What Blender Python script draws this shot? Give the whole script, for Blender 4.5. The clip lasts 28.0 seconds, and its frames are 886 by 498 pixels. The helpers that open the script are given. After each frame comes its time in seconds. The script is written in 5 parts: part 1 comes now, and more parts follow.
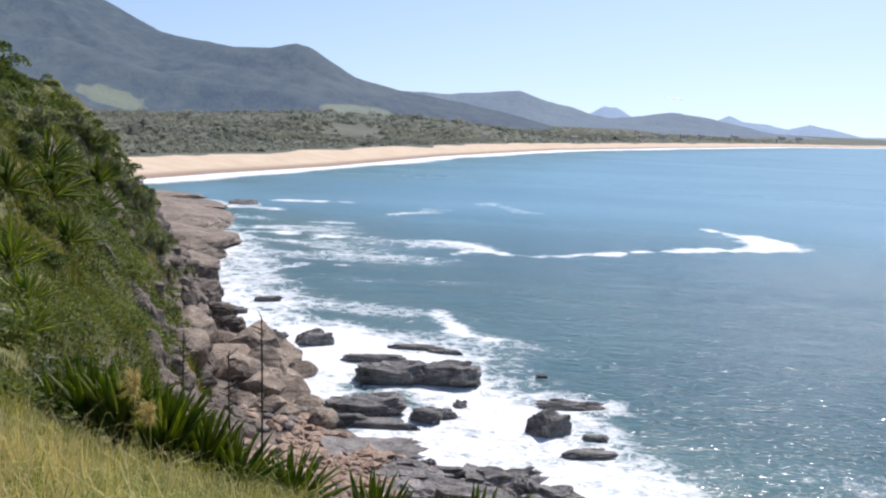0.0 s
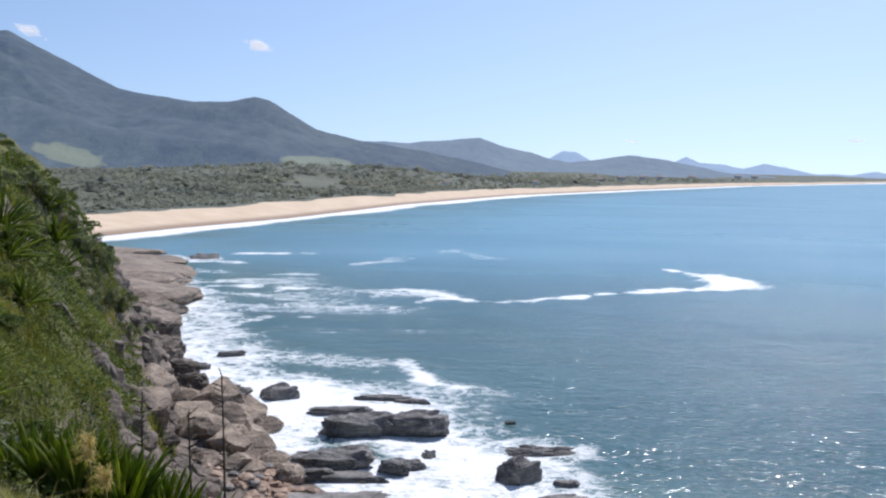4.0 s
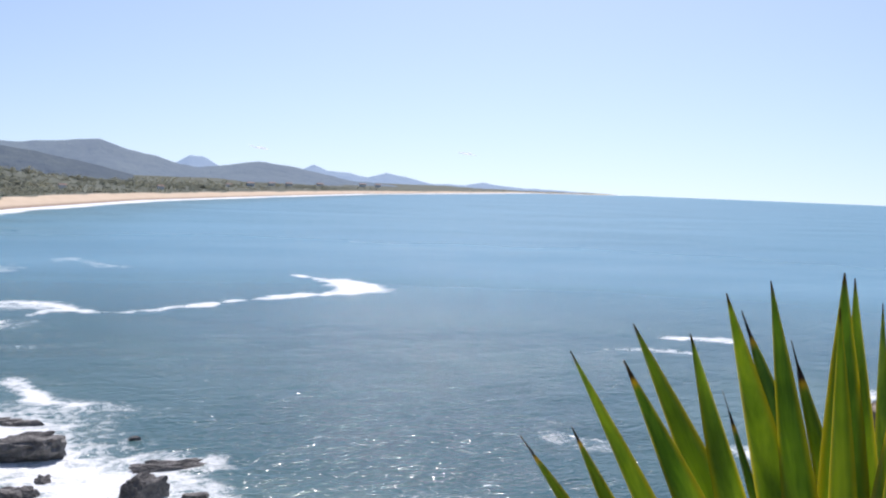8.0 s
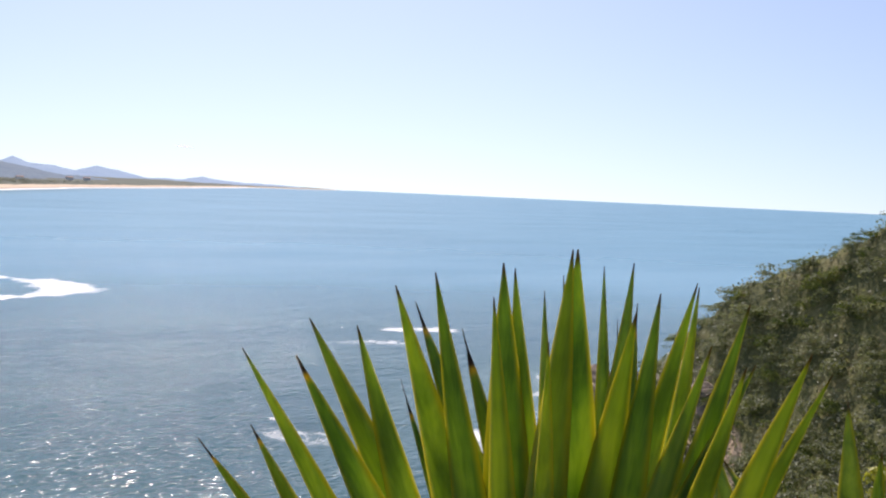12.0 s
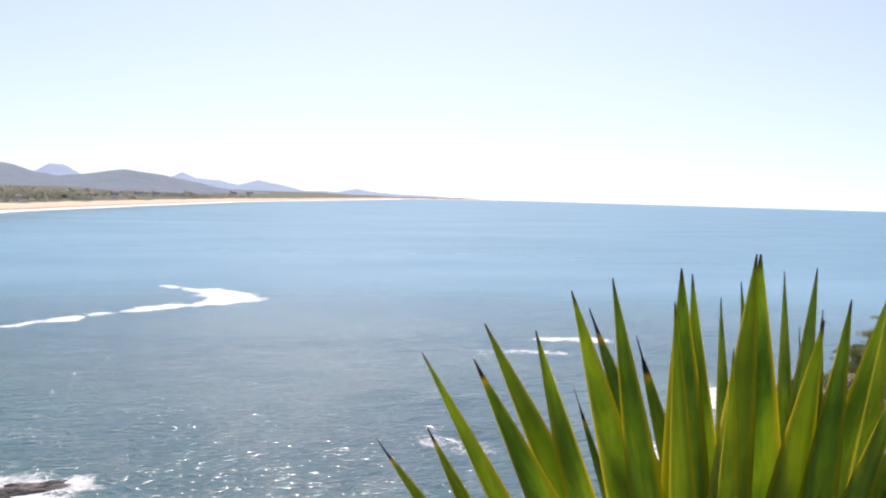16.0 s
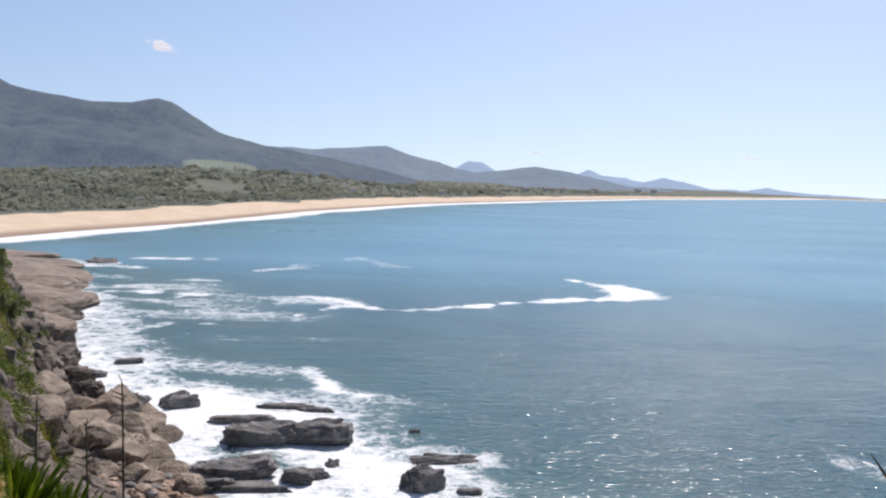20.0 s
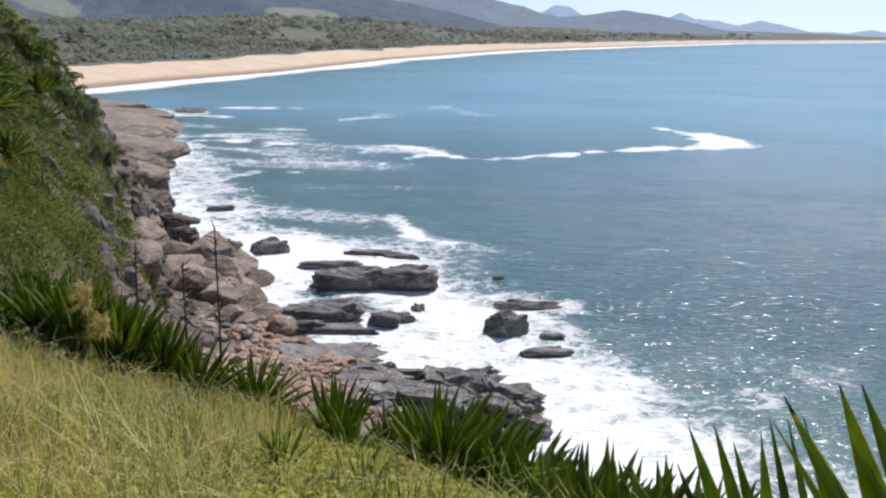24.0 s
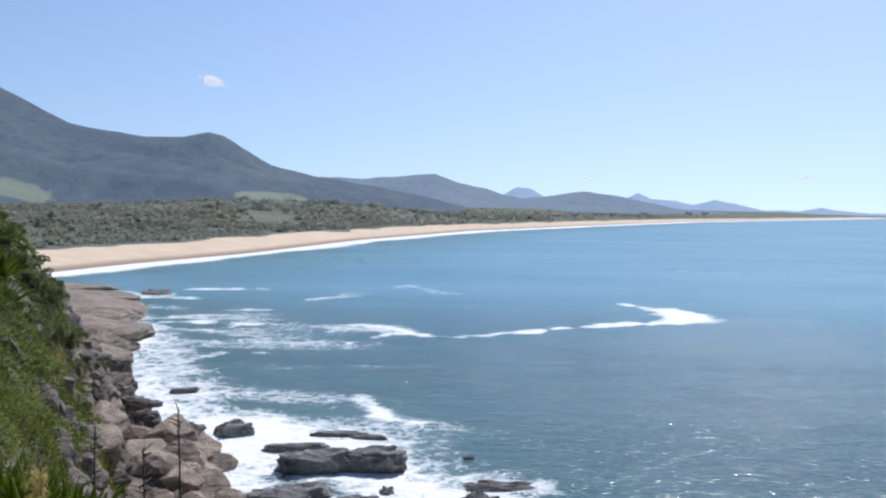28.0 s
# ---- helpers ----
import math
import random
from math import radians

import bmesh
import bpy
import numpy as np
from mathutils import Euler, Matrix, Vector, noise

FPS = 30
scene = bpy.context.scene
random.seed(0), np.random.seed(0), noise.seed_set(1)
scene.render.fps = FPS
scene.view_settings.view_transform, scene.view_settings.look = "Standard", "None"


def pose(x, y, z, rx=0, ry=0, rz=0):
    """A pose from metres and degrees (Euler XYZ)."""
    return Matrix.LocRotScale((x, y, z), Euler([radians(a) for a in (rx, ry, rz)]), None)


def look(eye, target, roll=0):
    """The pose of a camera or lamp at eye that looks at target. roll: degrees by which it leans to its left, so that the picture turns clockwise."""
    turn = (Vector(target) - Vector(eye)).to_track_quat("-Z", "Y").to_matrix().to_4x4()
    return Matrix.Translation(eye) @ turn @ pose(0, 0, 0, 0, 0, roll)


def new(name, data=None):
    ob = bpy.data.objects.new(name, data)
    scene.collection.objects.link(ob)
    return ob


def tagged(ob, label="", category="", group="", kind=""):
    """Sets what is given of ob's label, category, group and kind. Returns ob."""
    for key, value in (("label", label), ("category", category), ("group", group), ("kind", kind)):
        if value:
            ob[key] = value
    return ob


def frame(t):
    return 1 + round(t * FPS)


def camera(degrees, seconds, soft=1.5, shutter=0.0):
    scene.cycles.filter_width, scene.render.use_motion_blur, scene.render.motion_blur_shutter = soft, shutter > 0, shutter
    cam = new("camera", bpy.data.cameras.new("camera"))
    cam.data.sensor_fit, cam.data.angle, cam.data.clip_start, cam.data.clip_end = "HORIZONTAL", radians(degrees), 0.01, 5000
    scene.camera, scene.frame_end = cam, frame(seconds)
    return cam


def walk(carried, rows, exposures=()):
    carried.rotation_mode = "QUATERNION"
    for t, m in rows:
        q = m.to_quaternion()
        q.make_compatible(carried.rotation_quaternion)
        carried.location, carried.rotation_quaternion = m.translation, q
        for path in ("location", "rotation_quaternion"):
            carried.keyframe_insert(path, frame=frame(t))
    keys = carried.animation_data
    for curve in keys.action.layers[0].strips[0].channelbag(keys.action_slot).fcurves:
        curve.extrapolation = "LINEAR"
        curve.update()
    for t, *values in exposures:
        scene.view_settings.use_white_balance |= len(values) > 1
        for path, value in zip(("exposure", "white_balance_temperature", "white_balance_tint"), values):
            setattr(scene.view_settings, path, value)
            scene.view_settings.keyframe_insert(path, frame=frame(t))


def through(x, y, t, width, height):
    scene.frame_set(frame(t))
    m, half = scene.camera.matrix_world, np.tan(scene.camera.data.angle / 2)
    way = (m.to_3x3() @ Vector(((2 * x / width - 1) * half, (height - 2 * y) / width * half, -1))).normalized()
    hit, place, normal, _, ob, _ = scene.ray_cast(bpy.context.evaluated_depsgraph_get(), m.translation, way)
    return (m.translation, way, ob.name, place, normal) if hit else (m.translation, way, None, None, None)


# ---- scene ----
cam = camera(49.29, 28.0, 2.2)

# seconds, eye x, y, z, yaw to the left, pitch up, roll
PATH = [
    (0.0, 0.000, 0.000, 16.000, 0.00, -7.67, 2.65),
    (0.5, 0.021, 0.032, 16.057, 0.30, -7.06, 2.60),
    (1.0, 0.036, 0.045, 15.951, -1.48, -3.98, 4.41),
    (1.5, 0.052, 0.079, 15.960, 0.90, -5.03, 1.80),
    (2.0, 0.030, 0.110, 15.969, 0.85, -4.99, 1.20),
    (2.5, 0.080, 0.150, 15.974, 1.33, -5.58, 1.35),
    (4.5, 0.063, 0.195, 16.002, -4.69, -4.34, 0.86),
    (5.0, 0.058, 0.223, 15.981, -7.61, -4.05, 0.73),
    (5.5, 0.063, 0.206, 15.975, -9.53, -4.52, 1.16),
    (6.0, 0.040, 0.134, 16.001, -12.46, -4.49, 1.78),
    (6.5, 0.037, 0.109, 16.013, -14.90, -4.82, 2.19),
    (7.0, 0.064, 0.120, 16.004, -17.15, -4.74, 2.92),
    (7.5, 0.082, 0.116, 16.007, -20.09, -4.44, 2.56),
    (8.0, 0.113, 0.110, 16.018, -23.79, -3.78, 2.26),
    (8.5, 0.116, 0.110, 16.010, -25.93, -4.38, 2.58),
    (9.0, 0.127, 0.118, 16.010, -27.25, -4.77, 2.83),
    (9.5, 0.138, 0.124, 16.005, -28.56, -4.78, 3.10),
    (10.0, 0.156, 0.113, 16.013, -30.27, -4.47, 2.73),
    (10.5, 0.179, 0.108, 16.010, -32.22, -4.08, 3.19),
    (11.0, 0.188, 0.100, 16.017, -35.51, -3.93, 3.30),
    (11.5, 0.205, 0.099, 16.014, -37.88, -3.87, 3.27),
    (12.0, 0.213, 0.077, 16.020, -40.16, -3.40, 2.56),
    (12.5, 0.230, 0.062, 16.021, -42.41, -3.23, 1.30),
    (14.5, 0.226, 0.081, 16.018, -45.56, -3.80, 4.43),
    (15.0, 0.197, 0.091, 16.018, -39.02, -3.24, 2.51),
    (15.5, 0.174, 0.092, 16.012, -34.20, -3.20, 1.72),
    (16.0, 0.162, 0.092, 16.012, -31.20, -3.17, 1.68),
    (16.5, 0.140, 0.096, 16.009, -28.55, -3.47, 1.43),
    (17.0, 0.123, 0.097, 16.011, -26.34, -3.94, 1.59),
    (17.5, 0.096, 0.099, 16.010, -23.84, -3.71, 1.74),
    (18.0, 0.078, 0.103, 16.007, -21.02, -3.72, 2.23),
    (18.5, 0.054, 0.099, 16.008, -19.14, -3.86, 1.99),
    (19.0, 0.028, 0.108, 16.011, -15.58, -4.04, 2.02),
    (19.5, -0.003, 0.107, 16.005, -12.15, -3.89, 2.81),
    (20.0, -0.024, 0.141, 15.999, -7.65, -4.13, 2.32),
    (20.5, -0.027, 0.093, 15.969, -4.32, -3.91, 2.56),
    (21.0, 0.014, 0.094, 15.988, -1.58, -4.84, 2.59),
    (21.5, 0.053, 0.091, 15.962, -1.29, -5.60, 2.30),
    (22.0, 0.055, 0.108, 15.941, -0.67, -7.36, 1.96),
    (22.5, 0.018, 0.126, 15.947, -1.30, -8.96, 1.86),
    (24.5, -0.023, 0.244, 15.892, -3.40, -14.23, 1.99),
    (25.0, -0.022, 0.247, 15.881, -3.86, -15.01, 2.66),
    (25.5, -0.019, 0.253, 15.877, -4.31, -15.63, 3.01),
    (26.0, -0.020, 0.252, 15.887, -4.87, -14.50, 2.46),
    (26.5, -0.020, 0.257, 15.907, -4.55, -9.90, 2.44),
    (27.0, -0.059, 0.304, 15.923, -4.33, -6.91, 2.40),
    (27.5, -0.085, 0.320, 15.891, -4.65, -4.11, 1.34),
    (28.0, -0.074, 0.320, 15.867, -4.67, -2.61, 1.13),
]


def aim(x, y, z, yaw, pitch, roll):
    return pose(x, y, z, 90 + pitch, 0, yaw) @ pose(0, 0, 0, 0, 0, roll)


# seconds, stops, kelvin, tint
EXPOSURES = [(0.0, 0.14, 6300, 16), (2.5, 0.05, 6100, 16), (5.0, 0.03, 6050, 14), (8.0, 0.05, 6300, 17), (11.0, 0.16, 6700, 20), (12.5, 0.24, 6800, 22), (14.5, 0.32, 7050, 23), (15.2, 0.38, 7150, 23),
             (17.0, 0.3, 6900, 21), (20.0, 0.0, 6550, 17), (22.5, -0.03, 6350, 16), (25.0, 0.05, 6450, 15), (28.0, -0.04, 5950, 14)]
walk(cam, [(r[0], aim(*r[1:])) for r in PATH], EXPOSURES)

# ---- light ----
SUN_AZ, SUN_EL = -29.0, 51.0      # bearing to the left of +y, height, in degrees
world = bpy.data.worlds.new("sky")
scene.world = world
world.use_nodes = True
wn, wl = world.node_tree.nodes, world.node_tree.links
wn.clear()
coord = wn.new("ShaderNodeTexCoord")
split = wn.new("ShaderNodeSeparateXYZ")
floor_z = wn.new("ShaderNodeMath")
floor_z.operation, floor_z.inputs[1].default_value, floor_z.inputs[2].default_value = "MULTIPLY_ADD", 0.9, 0.095
join = wn.new("ShaderNodeCombineXYZ")
sky = wn.new("ShaderNodeTexSky")
sky.sky_type, sky.sun_disc = "NISHITA", False
sky.sun_elevation, sky.sun_rotation = radians(SUN_EL), radians(-SUN_AZ)
sky.air_density, sky.dust_density, sky.ozone_density, sky.altitude = 1.0, 0.85, 2.4, 0.0
back = wn.new("ShaderNodeBackground")
back.inputs["Strength"].default_value = 0.122
wout = wn.new("ShaderNodeOutputWorld")
wl.new(coord.outputs["Generated"], split.inputs[0])
wl.new(split.outputs[0], join.inputs[0])
wl.new(split.outputs[1], join.inputs[1])
wl.new(split.outputs[2], floor_z.inputs[0])
wl.new(floor_z.outputs[0], join.inputs[2])
wl.new(join.outputs[0], sky.inputs[0])
wl.new(sky.outputs[0], back.inputs[0])
wl.new(back.outputs[0], wout.inputs[0])

sun = new("sun", bpy.data.lights.new("sun", "SUN"))
sun.data.energy, sun.data.angle, sun.data.color = 4.2, radians(0.53), (1.0, 0.95, 0.87)
sun_way = Vector((-math.sin(radians(SUN_AZ)) * math.cos(radians(SUN_EL)), math.cos(radians(SUN_AZ)) * math.cos(radians(SUN_EL)), math.sin(radians(SUN_EL))))
sun.matrix_world = look(sun_way * 80, (0, 0, 0))


# ---- materials ----
class Nodes:
    """A node material with a Principled shader."""

    def __init__(self, name, rough=0.8, ior=1.45):
        self.mat = bpy.data.materials.new(name)
        self.mat.use_nodes = True
        self.n, self.l = self.mat.node_tree.nodes, self.mat.node_tree.links
        self.shader = self.n["Principled BSDF"]
        self.shader.inputs["Roughness"].default_value = rough
        self.shader.inputs["IOR"].default_value = ior
        self.tex = self.n.new("ShaderNodeTexCoord")

    def link(self, a, b):
        self.l.new(a, b)

    def put(self, socket, value):
        if isinstance(value, bpy.types.NodeSocket):
            self.l.new(value, socket)
        else:
            socket.default_value = value

    def noise(self, scale, detail=4.0, rough=0.55, vec=None, distort=0.0, stretch=None):
        node = self.n.new("ShaderNodeTexNoise")
        node.inputs["Scale"].default_value, node.inputs["Detail"].default_value = scale, detail
        node.inputs["Roughness"].default_value, node.inputs["Distortion"].default_value = rough, distort
        source = vec or self.tex.outputs["Object"]
        if stretch:
            m = self.n.new("ShaderNodeMapping")
            m.inputs["Scale"].default_value = stretch
            self.link(source, m.inputs["Vector"])
            source = m.outputs[0]
        self.link(source, node.inputs["Vector"])
        return node.outputs["Fac"]

    def voronoi(self, scale, feature="F1", vec=None):
        node = self.n.new("ShaderNodeTexVoronoi")
        node.feature = feature
        node.inputs["Scale"].default_value = scale
        self.link(vec or self.tex.outputs["Object"], node.inputs["Vector"])
        return node.outputs["Distance"]

    def attr(self, name):
        node = self.n.new("ShaderNodeAttribute")
        node.attribute_name = name
        return node.outputs["Fac"]

    def math(self, op, a, b=0.0, c=0.0):
        node = self.n.new("ShaderNodeMath")
        node.operation = op
        for socket, value in zip(node.inputs, (a, b, c)):
            self.put(socket, value)
        return node.outputs[0]

    def ramp(self, fac, stops):
        node = self.n.new("ShaderNodeValToRGB")
        els = node.color_ramp.elements
        while len(els) < len(stops):
            els.new(0.5)
        for el, (p, c) in zip(els, stops):
            el.position, el.color = p, (*c, 1) if len(c) == 3 else c
        self.put(node.inputs[0], fac)
        return node.outputs[0]

    def step(self, fac, lo, hi):
        node = self.n.new("ShaderNodeMapRange")
        node.interpolation_type = "SMOOTHSTEP"
        node.inputs["From Min"].default_value, node.inputs["From Max"].default_value = lo, hi
        self.put(node.inputs["Value"], fac)
        return node.outputs[0]

    def mix(self, fac, a, b, blend="MIX"):
        node = self.n.new("ShaderNodeMix")
        node.data_type, node.blend_type = "RGBA", blend
        self.put(node.inputs[0], fac)
        for socket, value in ((node.inputs[6], a), (node.inputs[7], b)):
            self.put(socket, (*value, 1) if isinstance(value, tuple) and len(value) == 3 else value)
        return node.outputs[2]

    def random(self):
        return self.n.new("ShaderNodeObjectInfo").outputs["Random"]

    def island(self):
        return self.n.new("ShaderNodeNewGeometry").outputs["Random Per Island"]

    def position(self):
        return self.n.new("ShaderNodeNewGeometry").outputs["Position"]

    def bump(self, height, strength=0.5, distance=0.05, normal=None):
        node = self.n.new("ShaderNodeBump")
        node.inputs["Strength"].default_value, node.inputs["Distance"].default_value = strength, distance
        self.put(node.inputs["Height"], height)
        if normal:
            self.link(normal, node.inputs["Normal"])
        return node.outputs[0]

    def done(self, color=None, rough=None, normal=None):
        if color is not None:
            self.put(self.shader.inputs["Base Color"], (*color, 1) if isinstance(color, tuple) else color)
        if rough is not None:
            self.put(self.shader.inputs["Roughness"], rough)
        if normal is not None:
            self.put(self.shader.inputs["Normal"], normal)
        return self.mat


def leaf_material(name, stops, through=0.35, gloss=0.45, scale=6.0, tint=(1.15, 1.15, 0.55), single=0.45):
    """Leaves: colour by piece, some light passing through."""
    m = Nodes(name, gloss)
    by_piece = m.math("ADD", m.math("MULTIPLY", m.island(), single), m.math("MULTIPLY_ADD", m.noise(scale, 3, vec=m.position()), 1.1, 0.025 - single / 2))
    color = m.ramp(by_piece, stops)
    m.done(color)
    glow = m.n.new("ShaderNodeBsdfTranslucent")
    m.link(m.mix(1.0, color, tint, "MULTIPLY"), glow.inputs["Color"])
    both = m.n.new("ShaderNodeMixShader")
    both.inputs[0].default_value = through
    m.link(m.shader.outputs[0], both.inputs[1])
    m.link(glow.outputs[0], both.inputs[2])
    m.link(both.outputs[0], m.n["Material Output"].inputs[0])
    return m.mat


def rock_material(name, dark, mid, light, scale=1.0):
    m = Nodes(name, 0.85)
    p = m.position()
    big, fine = m.noise(0.8 * scale, 6, 0.65, p), m.noise(7 * scale, 8, 0.7, p)
    beds = m.noise(1.1 * scale, 5, 0.6, p, 0.6, (0.5, 0.5, 4.5))
    color = m.ramp(m.math("ADD", m.math("MULTIPLY", big, 0.45), m.math("ADD", m.math("MULTIPLY", fine, 0.35), m.math("MULTIPLY", beds, 0.25))), [(0.42, dark), (0.52, mid), (0.62, light)])
    color = m.mix(m.math("MULTIPLY", m.random(), 0.3), color, mid)
    color = m.mix(m.math("MULTIPLY", m.step(m.island(), 0.3, 1.0), 0.35), color, light)
    height = m.math("ADD", m.math("MULTIPLY", beds, 0.9), m.math("ADD", m.math("MULTIPLY", big, 0.7), m.math("MULTIPLY", fine, 0.6)))
    return m.done(color, m.math("ADD", 0.6, m.math("MULTIPLY", fine, 0.4)), m.bump(height, 1.0, 0.16))


ROCK_DARK = rock_material("dark wet rock", (0.06, 0.058, 0.055), (0.165, 0.157, 0.148), (0.34, 0.32, 0.295))
ROCK_WARM = rock_material("weathered granite", (0.085, 0.066, 0.05), (0.29, 0.228, 0.17), (0.5, 0.405, 0.31))
ROCK_RUST = rock_material("rusty beach stone", (0.12, 0.075, 0.052), (0.36, 0.245, 0.17), (0.54, 0.41, 0.31))
ROCK_GREY = rock_material("grey cliff rock", (0.045, 0.037, 0.03), (0.135, 0.109, 0.086), (0.29, 0.237, 0.187))


def water_material():
    m = Nodes("sea water", 0.06, 1.333)
    m.shader.inputs["Specular IOR Level"].default_value = 0.34
    p = m.position()
    flat = m.n.new("ShaderNodeMapping")
    flat.inputs["Scale"].default_value = (1, 1, 0)
    m.link(p, flat.inputs["Vector"])
    p = flat.outputs[0]
    shallow, foam = m.attr("shallow"), m.attr("foam")
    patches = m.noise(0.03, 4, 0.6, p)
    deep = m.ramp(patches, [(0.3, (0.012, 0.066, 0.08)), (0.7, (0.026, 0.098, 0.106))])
    # paler blue with distance from the origin: reflected sky put into the colour
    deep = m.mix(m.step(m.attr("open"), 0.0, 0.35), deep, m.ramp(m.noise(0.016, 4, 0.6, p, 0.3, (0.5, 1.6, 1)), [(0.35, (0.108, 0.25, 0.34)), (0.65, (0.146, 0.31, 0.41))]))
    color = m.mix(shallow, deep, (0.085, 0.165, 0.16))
    # lace of foam: cells and streaks broken by two sizes of noise
    warp = m.n.new("ShaderNodeTexNoise")
    warp.inputs["Scale"].default_value, warp.inputs["Detail"].default_value = 0.5, 5
    m.link(p, warp.inputs["Vector"])
    shift = m.n.new("ShaderNodeVectorMath")
    shift.operation = "MULTIPLY_ADD"
    m.link(warp.outputs["Color"], shift.inputs[0])
    shift.inputs[1].default_value = (3.0, 3.0, 0.0)
    m.link(p, shift.inputs[2])
    cells = m.step(m.math("MINIMUM", m.voronoi(0.55, "DISTANCE_TO_EDGE", shift.outputs[0]), m.math("MULTIPLY", m.voronoi(1.5, "DISTANCE_TO_EDGE", shift.outputs[0]), 2.2)), 0.26, 0.0)
    lace = m.math("ADD", m.math("MULTIPLY", m.noise(0.3, 9, 0.68, p, 1.6, (1, 1.3, 1)), 0.6), m.math("MULTIPLY", m.noise(1.9, 6, 0.7, p, 1.0), 0.4))
    thick = m.math("ADD", m.math("ADD", m.math("MULTIPLY", foam, 1.0), m.math("MULTIPLY", lace, 1.9)), m.math("MULTIPLY", cells, 0.34))
    mask = m.math("MULTIPLY", m.step(thick, 1.4, 2.12), m.step(foam, 0.02, 0.2))
    milk = m.step(foam, 0.1, 0.95)
    color = m.mix(m.math("MULTIPLY", milk, 0.5), color, (0.27, 0.37, 0.37))
    color = m.mix(mask, color, (0.84, 0.86, 0.86))
    rough = m.math("ADD", m.math("ADD", 0.13, m.math("MULTIPLY", m.step(m.math("ADD", m.attr("open"), m.math("MULTIPLY", patches, 0.25)), 0.15, 1.1), 0.2)), m.math("MULTIPLY", mask, 0.6))
    waves = m.noise(0.42, 3, 0.5, p, 0.5, (0.5, 1.25, 1))
    chop = m.noise(1.3, 3, 0.5, p, 0.5, (0.65, 1.3, 1))
    wavelet = m.noise(2.1, 2, 0.5, p, 0.3, (0.8, 1.2, 1))
    normal = m.bump(m.math("ADD", m.math("MULTIPLY", waves, 1.1), m.math("ADD", m.math("MULTIPLY", chop, 0.62), m.math("ADD", m.math("MULTIPLY", wavelet, 0.6), m.math("MULTIPLY", m.math("MULTIPLY", m.noise(3.0, 2, 0.5, p), m.step(patches, 0.4, 0.62)), 0.55)))), 1.0, 0.225)
    m.done(color, rough, normal)
    # open water is a field of wavelets: the sky they reflect is put in as diffuse colour
    sky_sheen = m.n.new("ShaderNodeBsdfDiffuse")
    m.link(color, sky_sheen.inputs["Color"])
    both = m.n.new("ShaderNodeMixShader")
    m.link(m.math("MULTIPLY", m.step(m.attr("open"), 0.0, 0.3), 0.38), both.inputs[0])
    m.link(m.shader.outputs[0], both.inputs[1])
    m.link(sky_sheen.outputs[0], both.inputs[2])
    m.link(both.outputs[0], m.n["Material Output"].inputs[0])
    return m.mat


WATER = water_material()


def ground_material():
    m = Nodes("headland ground", 0.95)
    p = m.position()
    rock, sand = m.attr("rock"), m.attr("sand")
    n1, n2 = m.noise(0.35, 5, 0.6, p), m.noise(4.0, 5, 0.6, p)
    mix = m.math("ADD", m.math("MULTIPLY", n1, 0.6), m.math("MULTIPLY", n2, 0.4))
    grass = m.ramp(mix, [(0.35, (0.05, 0.06, 0.02)), (0.5, (0.11, 0.115, 0.036)), (0.65, (0.21, 0.185, 0.08))])
    stone = m.ramp(mix, [(0.36, (0.05, 0.042, 0.036)), (0.52, (0.19, 0.155, 0.125)), (0.66, (0.34, 0.28, 0.23))])
    grains = m.ramp(n2, [(0.3, (0.44, 0.32, 0.21)), (0.7, (0.56, 0.43, 0.3))])
    color = m.mix(m.step(m.math("ADD", rock, m.math("MULTIPLY", m.math("SUBTRACT", n1, 0.5), 0.9)), 0.4, 0.6), grass, stone)
    color = m.mix(m.step(m.math("ADD", sand, m.math("MULTIPLY", m.math("SUBTRACT", n1, 0.5), 0.5)), 0.45, 0.6), color, grains)
    return m.done(color, 0.95, m.bump(mix, 0.8, 0.25))


GROUND = ground_material()


def shore_material():
    m = Nodes("beach and plain", 0.95)
    p = m.position()
    sand, wet = m.attr("sand"), m.attr("wet")
    n1, n2 = m.noise(0.012, 5, 0.6, p), m.noise(0.15, 4, 0.6, p)
    # scrub greyed to match the woods: haze over the plain put into its colour
    scrub = m.ramp(m.math("ADD", m.math("MULTIPLY", n1, 0.6), m.math("MULTIPLY", n2, 0.4)), [(0.35, (0.09, 0.102, 0.076)), (0.52, (0.115, 0.128, 0.092)), (0.68, (0.165, 0.172, 0.118))])
    grains = m.mix(wet, m.ramp(n2, [(0.3, (0.57, 0.44, 0.30)), (0.7, (0.68, 0.545, 0.395))]), (0.3, 0.215, 0.15))
    color = m.mix(m.step(m.math("ADD", sand, m.math("MULTIPLY", m.math("SUBTRACT", n2, 0.5), 0.35)), 0.4, 0.6), scrub, grains)
    return m.done(color, 0.95, m.bump(n2, 0.4, 0.6))


SHORE = shore_material()


